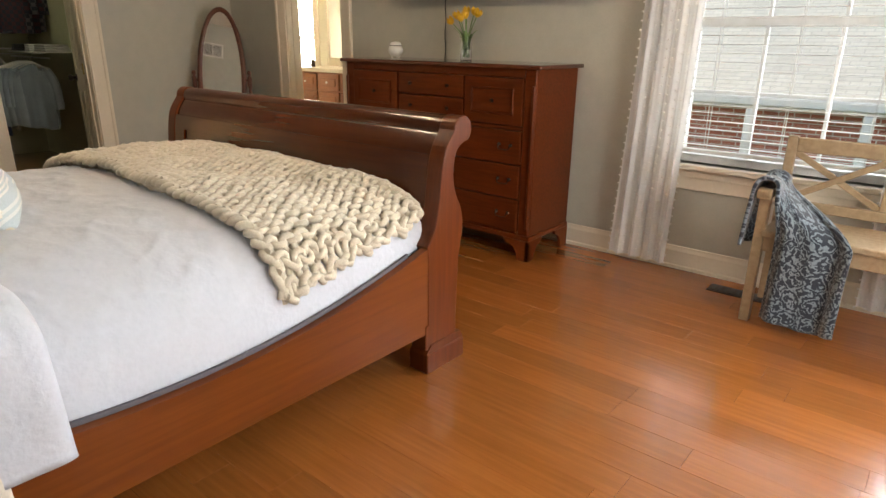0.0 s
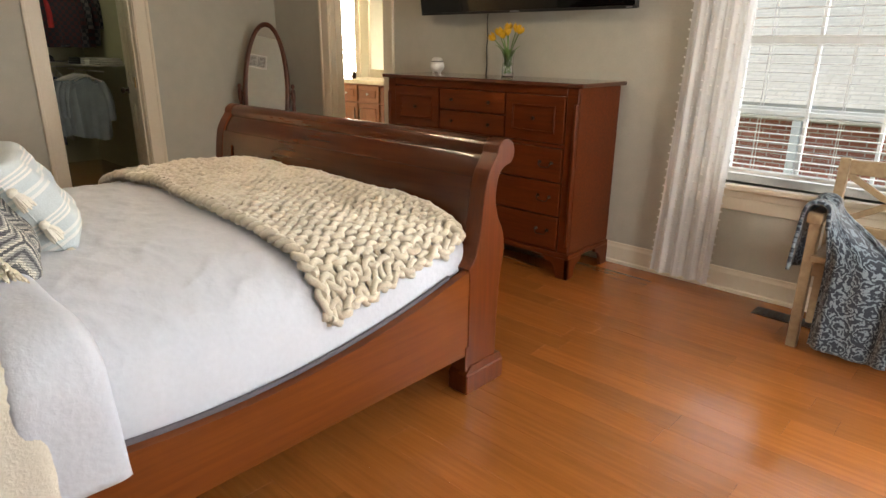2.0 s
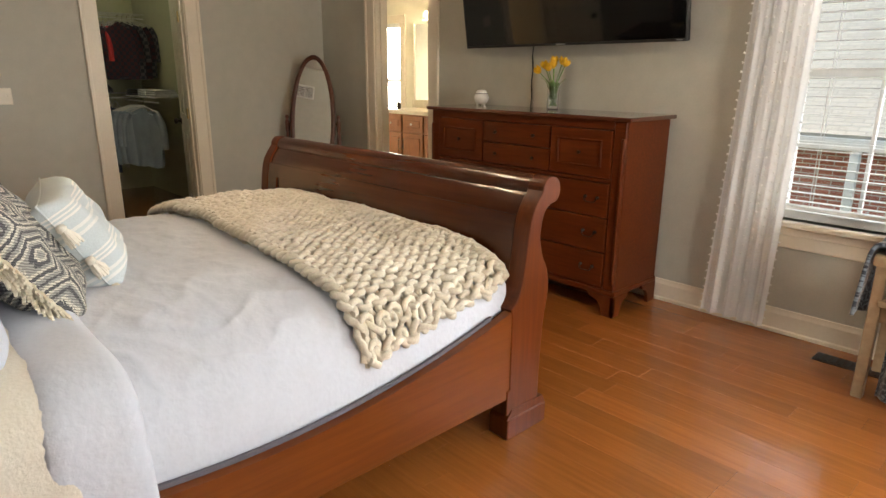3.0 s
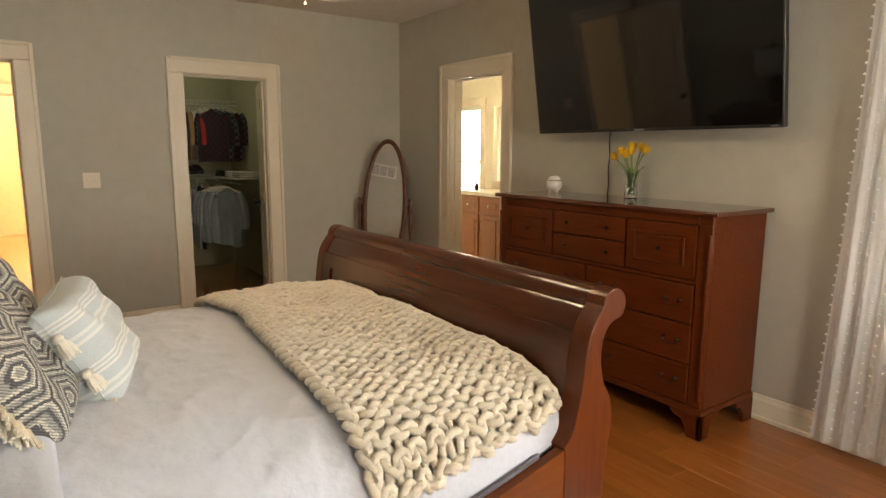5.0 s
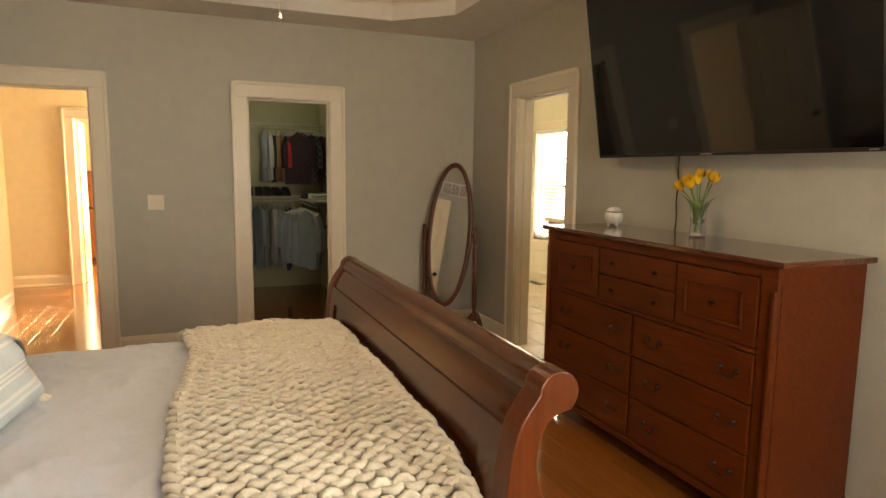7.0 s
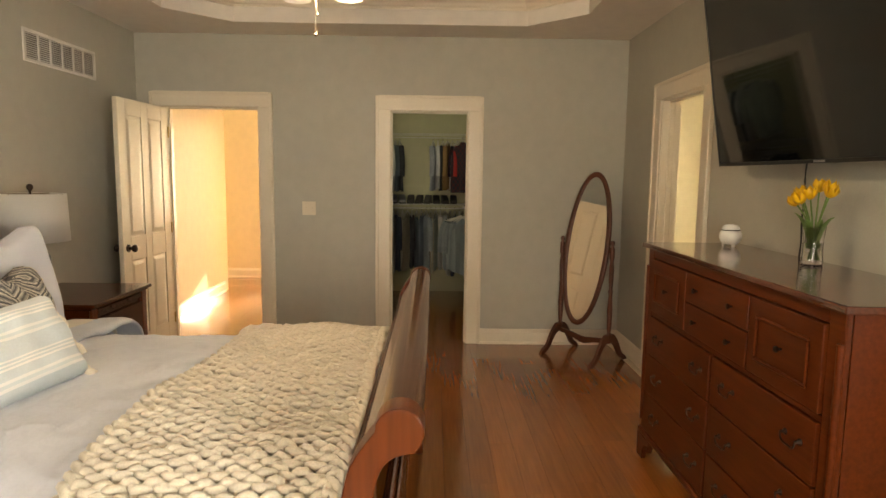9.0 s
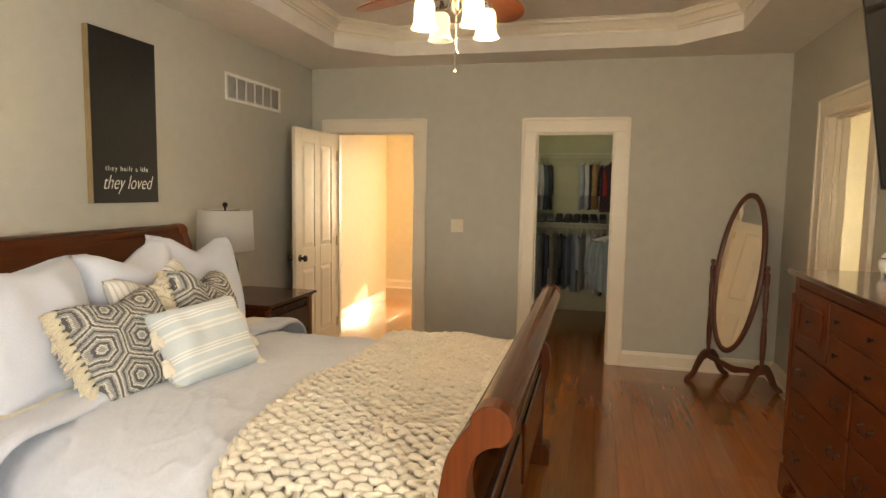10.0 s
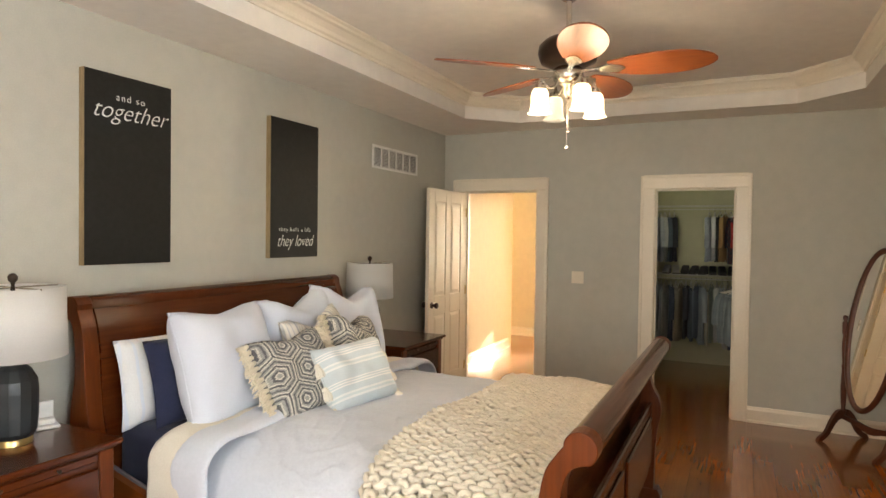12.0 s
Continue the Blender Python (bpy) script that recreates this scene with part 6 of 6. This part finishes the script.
# fixture and point light added out of view to brighten the closet
closet_lamp = thing("closet_fill_fixture", pose(-5.3, 3.75, 2.6), "unseen round frosted ceiling light added to brighten the closet", "ceiling lamp")
part("base_plate", lathe(B(), [(0, -0.0005), (0.09, -0.0005), (0.09, -0.02), (0, -0.02)], 24), WIRE, closet_lamp)
globe = part("globe", lathe(B(), [(0.085, -0.0205), (0.10, -0.05), (0.085, -0.09), (0.04, -0.115), (0, -0.12)], 24), OPAL, closet_lamp, "frosted glass globe", True)
globe.visible_shadow = False
ld = bpy.data.lights.new("closet_fill_light", 'POINT')
ld.energy, ld.color, ld.shadow_soft_size = CLOSET_W, (0.95, 1.0, 0.80), 0.06
new("closet_fill_light", ld).location = (-5.3, 3.75, 2.52)
# the side by the hall
for i, k in enumerate((7, 3, 2, 6, 8, 10)):
    garment(pose(-6.15 + i * 0.075, 3.30, 1.915, 0, 0, 90 + rc.uniform(-10, 10)), 0.40, 0.62, 0.028, cloth(tones[k]), 110 + i, names[k] + " shirt on a hanger in the closet")
for i, k in enumerate((0, 2, 7, 9, 6)):
    garment(pose(-6.05 + i * 0.08, 3.28, 1.075, 0, 0, 90 + rc.uniform(-10, 10)), 0.40, 0.66, 0.028, cloth(tones[k]), 130 + i, names[k] + " garment on a hanger in the closet")
# grey shirts on the side shelf, the front one facing the room
for i in range(6):
    garment(pose(-5.95 + i * 0.075, 4.43, 1.055, 0, 0, 80 - i * 12), 0.44, 0.60, 0.035, cloth((0.27, 0.32, 0.36) if i % 2 else (0.33, 0.38, 0.42)), 150 + i, "slate grey shirt on a hanger in the closet")

SHOE = mat("dark_shoe", (0.035, 0.03, 0.028), rough=0.6, scale=60, bump=0.2)
SHOEG = mat("grey_shoe", (0.33, 0.33, 0.33), rough=0.7, scale=60, bump=0.2)
for i in range(8):
    y = 3.62 + i * 0.105
    root = thing("shoe", pose(-6.50, y, 1.128, 0, 0, rc.uniform(-6, 6)), ("grey sneaker" if i < 2 else "dark leather shoe") + " on the closet shelf", "shoe", "shoes on the shelf")
    prof = [(0.13, 0.0), (-0.13, 0.0), (-0.135, 0.05), (-0.12, 0.09), (-0.06, 0.085), (-0.01, 0.075), (0.05, 0.05), (0.11, 0.04), (0.135, 0.02)]
    part("upper", prism(B(), [(p[0], p[1] + 0.012) for p in prof], "y", -0.04, 0.04, bev=0.012), SHOEG if i < 2 else SHOE, root, smooth=True)
    part("sole", cbox(-0.138, 0.138, -0.043, 0.043, 0, 0.014, bev=0.005), SHOE, root)
for i, (x, y, z, rgb, nm) in enumerate(((-5.85, 4.62, 1.108, (0.62, 0.61, 0.57), "white folded papers and cloth"), (-5.60, 4.64, 1.108, (0.55, 0.54, 0.50), "off-white folded cloth"), (-6.12, 4.62, 1.108, (0.04, 0.035, 0.035), "dark folded garment"))):
    bm = B()
    for k in range(3):
        box(bm, -0.13 + 0.01 * k, 0.13 - 0.008 * k, -0.12, 0.12 - 0.01 * k, 0.022 * k, 0.022 * k + 0.021, bev=0.008, seg=2)
    ob = tagged(part("folded_clothes", bm, cloth(rgb), smooth=True), nm + " on the closet shelf", "clothes")
    ob.matrix_world = pose(x, y, z, 0, 0, 12 * i - 10)
for z in (0.45, 0.95, 1.45, 1.9):
    tagged(part("small_shelf", cbox(-5.02, -4.72, 4.62, 4.799, z, z + 0.018, bev=0.002), TRIM), "small cream wall shelf in the closet", "shelf", "closet wall shelves")
LEATH = mat("dark_belt_leather", (0.03, 0.02, 0.015), rough=0.5, bump=0.2)
for i in range(5):
    root = tagged(part("belt", tube(B(), [(-5.10 - 0.035 * i, 4.775, 1.80), (-5.10 - 0.035 * i, 4.76, 1.3), (-5.11 - 0.035 * i, 4.77, 0.80 + 0.07 * i)], 0.013, 6), LEATH, smooth=True), "dark leather belt hanging on the closet wall", "belt", "hanging belts")

# ---- bathroom ----
van = thing("bathroom_vanity", pose(-3.75, 7.33, 0) @ Matrix.Diagonal((1, 1, 1.11, 1)), "oak bathroom vanity with panel doors and cream counter", "vanity")
VX0, VX1, VY0 = -1.27, 1.52, -0.275
part("body", cbox(VX0, VX1, VY0 + 0.02, 0.269, 0.09, 0.80), VANITYW, van)
part("toe_kick", cbox(VX0 + 0.02, VX1, VY0 + 0.07, 0.25, 0, 0.09), VANITYW, van)
part("counter", cbox(VX0 - 0.02, VX1, VY0 - 0.015, 0.269, 0.80, 0.84, bev=0.006, seg=2), TILE, van, "cream counter top")
part("backsplash", cbox(VX0 - 0.02, VX1, 0.249, 0.269, 0.8402, 0.93, bev=0.003), TILE, van)
w = 0.36
for k in range(7):
    x0 = VX0 + 0.03 + k * 0.39
    for za, zb, nm in ((0.62, 0.785, "drawer"), (0.11, 0.60, "cabinet_door")):
        dd = part(nm, cbox(x0, x0 + w, VY0, VY0 + 0.0195, za, zb, bev=0.004), VANITYW, van)
        part("raised_panel", cbox(x0 + 0.05, x0 + w - 0.05, VY0 - 0.008, VY0 - 0.0002, za + 0.045, zb - 0.045, bev=0.006), VANITYW, dd)
        if nm == "drawer":
            part("knob", lathe(B(), [(0.005, 0), (0.005, 0.012), (0.014, 0.018), (0, 0.028)], 12, Matrix.Translation((x0 + w / 2, VY0 - 0.008, 0.70)) @ Matrix.Rotation(math.pi / 2, 4, 'X')), WHITEP, dd, "white knob", True)
        else:
            hx = x0 + (w - 0.03 if k % 2 == 0 else 0.03)
            part("handle", tube(B(), [(hx, VY0, 0.42), (hx, VY0 - 0.025, 0.44), (hx, VY0 - 0.025, 0.52), (hx, VY0, 0.54)], 0.005, 6), NICKEL, dd, "brushed metal handle", True)
bm_ = thing("bathroom_mirror", pose(-3.75, 7.597, 1.5), "wide frameless bathroom mirror above the vanity", "mirror")
part("glass", cbox(-1.25, 1.4, -0.006, 0, -0.52, 0.45, bev=0.001), MIRROR, bm_)
part("edge_strip", cbox(-1.27, -1.2505, -0.02, 0, -0.53, 0.46), TRIM, bm_)
bl_ = thing("vanity_light", pose(-4.45, 7.52, 2.08), "vanity light bar with frosted glass shades", "wall lamp")
part("back_plate", cbox(-0.32, 0.32, 0.05, 0.079, -0.03, 0.03, bev=0.006), NICKEL, bl_)
for k in range(3):
    o = Matrix.Translation((-0.24 + 0.24 * k, 0, 0))
    part("arm", tube(B(), [(-0.24 + 0.24 * k, 0.05, 0), (-0.24 + 0.24 * k, 0, 0.0)], 0.008, 8), NICKEL, bl_)
    sh = part("lamp_shade", lathe(B(), [(0.025, 0.0), (0.035, -0.02), (0.045, -0.06), (0.060, -0.10)], 18, o), OPAL, bl_, "frosted glass shade", True)
    solid(sh, 0.003, 0)
    sh.visible_shadow = False
    part("bulb", lathe(B(), [(0, -0.005), (0.02, -0.02), (0.026, -0.05), (0, -0.08)], 12, o), LIT, bl_, "glowing bulb", True)
ld = bpy.data.lights.new("vanity_bulb_light", 'POINT')
ld.energy, ld.color, ld.shadow_soft_size = 11, (1.0, 0.82, 0.58), 0.05
new("vanity_bulb_light", ld).location = (-4.45, 7.45, 1.94)
soap = thing("soap_dispenser", pose(-4.85, 7.20, 0.9330), "small dark bottle on the vanity counter", "bottle")
part("bottle", lathe(B(), [(0, 0), (0.026, 0), (0.028, 0.06), (0.012, 0.085), (0.010, 0.10), (0, 0.10)], 14), BRONZE, soap, smooth=True)
reg2 = thing("floor_register", pose(-5.85, 7.42, 0.0045), "dark metal floor vent on the bathroom tiles", "vent")
part("plate", cbox(-0.15, 0.15, -0.055, 0.055, 0, 0.004, bev=0.001), BRONZE, reg2)

# ---- chest of drawers in the far room ----
chest = thing("chest_of_drawers", pose(-10.15, 1.97, 0, 0, 0, 90), "tall orange-brown wooden chest of drawers in the far room", "chest of drawers")
part("body", cbox(-0.22, 0.22, -0.50, 0.50, 0.12, 1.35), VANITYW, chest)
part("top", cbox(-0.24, 0.25, -0.53, 0.53, 1.35, 1.38, bev=0.006), VANITYW, chest)
part("plinth", prism(B(), [(-0.52, 0.0), (-0.40, 0.0), (-0.36, 0.06), (-0.20, 0.09), (0.20, 0.09), (0.36, 0.06), (0.40, 0.0), (0.52, 0.0), (0.52, 0.12), (-0.52, 0.12)], "x", 0.19, 0.235), VANITYW, chest)
part("plinth", cbox(-0.21, 0.189, -0.51, 0.51, 0.06, 0.1195), VANITYW, chest)
for k in range(5):
    dd = part("drawer", cbox(0.2205, 0.236, -0.47, 0.47, 0.15 + 0.235 * k, 0.37 + 0.235 * k, bev=0.004), VANITYW, chest)
    for s in (-0.28, 0.28):
        part("pull", lathe(B(), [(0.006, 0), (0.006, 0.012), (0.016, 0.018), (0, 0.028)], 12, Matrix.Translation((0.236, s, 0.26 + 0.235 * k)) @ Matrix.Rotation(math.pi / 2, 4, 'Y')), BRONZE, dd, "dark knob", True)

# ---- outside ----
tagged(part("ground", cbox(-300, 300, -300, 300, -3.2, -3.1), GRASS), "mown lawn round the houses", "ground", kind="structure")
BRICK = bpy.data.materials.new("red_brick")
BRICK.use_nodes = True
nt = BRICK.node_tree
N, L = nt.nodes.new, nt.links.new
bk, tc, mp = N("ShaderNodeTexBrick"), N("ShaderNodeTexCoord"), N("ShaderNodeMapping")
mp.inputs["Rotation"].default_value = (radians(90), 0, 0)
bk.inputs["Scale"].default_value = 1.0
bk.inputs["Brick Width"].default_value, bk.inputs["Row Height"].default_value, bk.inputs["Mortar Size"].default_value = 0.22, 0.075, 0.008
bk.inputs["Color1"].default_value, bk.inputs["Color2"].default_value, bk.inputs["Mortar"].default_value = (0.42, 0.15, 0.10, 1), (0.34, 0.11, 0.075, 1), (0.55, 0.50, 0.45, 1)
L(tc.outputs["Object"], mp.inputs[0])
L(mp.outputs[0], bk.inputs["Vector"])
L(bk.outputs[0], nt.nodes["Principled BSDF"].inputs["Base Color"])
nt.nodes["Principled BSDF"].inputs["Roughness"].default_value = 0.85
SHING = bpy.data.materials.new("grey_shingle")
SHING.use_nodes = True
nt = SHING.node_tree
N, L = nt.nodes.new, nt.links.new
bk, tc = N("ShaderNodeTexBrick"), N("ShaderNodeTexCoord")
bk.inputs["Scale"].default_value = 1.0
bk.inputs["Brick Width"].default_value, bk.inputs["Row Height"].default_value, bk.inputs["Mortar Size"].default_value = 0.24, 0.115, 0.010
bk.inputs["Color1"].default_value, bk.inputs["Color2"].default_value, bk.inputs["Mortar"].default_value = (0.58, 0.56, 0.48, 1), (0.52, 0.50, 0.43, 1), (0.44, 0.425, 0.365, 1)
L(tc.outputs["Object"], bk.inputs["Vector"])
L(bk.outputs[0], nt.nodes["Principled BSDF"].inputs["Base Color"])
nt.nodes["Principled BSDF"].inputs["Roughness"].default_value = 0.9
house = thing("neighbour_house", pose(0, 13.0, -3.1), "red brick house next door with grey shingle roof", "house")
part("wall", cbox(-7, 9, 0, 8, 0, 3.6), BRICK, house, "red brick wall")
ro = part("roof", cbox(-7.6, 9.6, 0, 6.6, 0, 0.12), SHING, house, "grey shingle roof")
ro.matrix_local = Matrix.Translation((0, -0.55, 3.56)) @ Matrix.Rotation(radians(27), 4, 'X')
ro2 = part("roof", cbox(-7.6, 9.6, -6.6, 0, 0, 0.12), SHING, house, "grey shingle roof")
ro2.matrix_local = Matrix.Translation((0, 11.2, 3.56)) @ Matrix.Rotation(radians(-27), 4, 'X')
gt = part("gutter", cbox(-7.6, 9.6, -0.66, -0.56, 3.50, 3.62, bev=0.01), VINYL, house, "white gutter")
part("soffit", cbox(-7.6, 9.6, -0.55, -0.001, 3.44, 3.48), VINYL, house)
for x in (-4.0, -1.15, 0.35, 3.2):
    part("porch_post", cbox(x - 0.06, x + 0.06, -0.62, -0.50, 0, 3.44, bev=0.01), VINYL, house, "white porch post")
part("porch_rail", cbox(-1.09, 0.29, -0.60, -0.54, 2.35, 2.41), VINYL, house, "white railing")
for k in range(11):
    x = -1.05 + 0.13 * k
    part("baluster", cbox(x - 0.012, x + 0.012, -0.58, -0.556, 1.6, 2.349), VINYL, house)
wd = part("window", cbox(1.0, 2.1, -0.03, 0.02, 1.6, 3.1), VINYL, house, "white framed window")
part("pane", cbox(1.08, 2.02, -0.035, -0.031, 1.68, 3.02), mat("dark_pane", (0.05, 0.06, 0.07), rough=0.08, bump=0), wd)

# ---- floor pieces ----
def plank_mesh(length, width, depth=0.010, ch=0.0004):
    x, y = length / 2, width / 2
    v = [(sx * x, sy * y, -depth) for sx, sy in ((-1, -1), (1, -1), (1, 1), (-1, 1))]
    v += [(sx * x, sy * y, -ch) for sx, sy in ((-1, -1), (1, -1), (1, 1), (-1, 1))]
    v += [(sx * (x - ch), sy * (y - ch), 0) for sx, sy in ((-1, -1), (1, -1), (1, 1), (-1, 1))]
    f = [(8, 9, 10, 11)]
    for a in (0, 4):
        f += [(a + k, a + (k + 1) % 4, a + 4 + (k + 1) % 4, a + 4 + k) for k in range(4)]
    me = bpy.data.meshes.new("plank")
    me.from_pydata(v, [], f)
    me.materials.append(FLOOR)
    return me


plank_cache = {}
rp_ = random.Random(77)
PW, GAP = 0.127, 0.0005


def lay(y, x0, x1, wide):
    x = x0
    first = True
    while x < x1 - 0.02:
        L = rp_.choice((0.75, 0.95, 1.15, 1.35, 1.6)) * wide
        if first:
            L *= rp_.uniform(0.35, 1.0)
        first = False
        if x1 - (x + L) < 0.3:
            L = x1 - x
        L = round(L, 2) if abs(x1 - x - L) > 1e-6 else L
        key = round(L, 3)
        if key not in plank_cache:
            plank_cache[key] = plank_mesh(L - GAP, PW - GAP)
        ob = new("plank", plank_cache[key])
        ob.parent = floor
        ob.location = (x + L / 2, y + PW / 2, rp_.uniform(-0.0002, 0.0))
        x += L


y = 0.5
while y < YN:
    if y + PW < YS - 0.02:
        if y > 1.3:
            lay(y, -11.1, XW - TH, 2.2)
        else:
            lay(y, -11.1, -6.6, 2.4)
    elif y < 2.86:
        lay(y, -11.1, -7.0, 2.4)
        lay(y, -7.0, XW, 1.5)
        lay(y, XW, XE, 1.0)
    elif y > 3.0 and y < 4.8:
        lay(y, -6.75, XW, 1.3)
        lay(y, XW, XE, 1.0)
    else:
        lay(y, XW, XE, 1.0)
    y += PW

tile_me = plank_mesh(0.328, 0.328, 0.008, 0.0015)
tile_me.materials.clear()
tile_me.materials.append(TILE)
for i in range(12):
    for j in range(6):
        tx, ty = -6.80 + 0.333 * i, YN + 0.09 + 0.333 * j
        if tx < -3.0:
            ob = new("tile", tile_me)
            ob.parent = bath_floor
            ob.location = (tx, ty, 0.004)
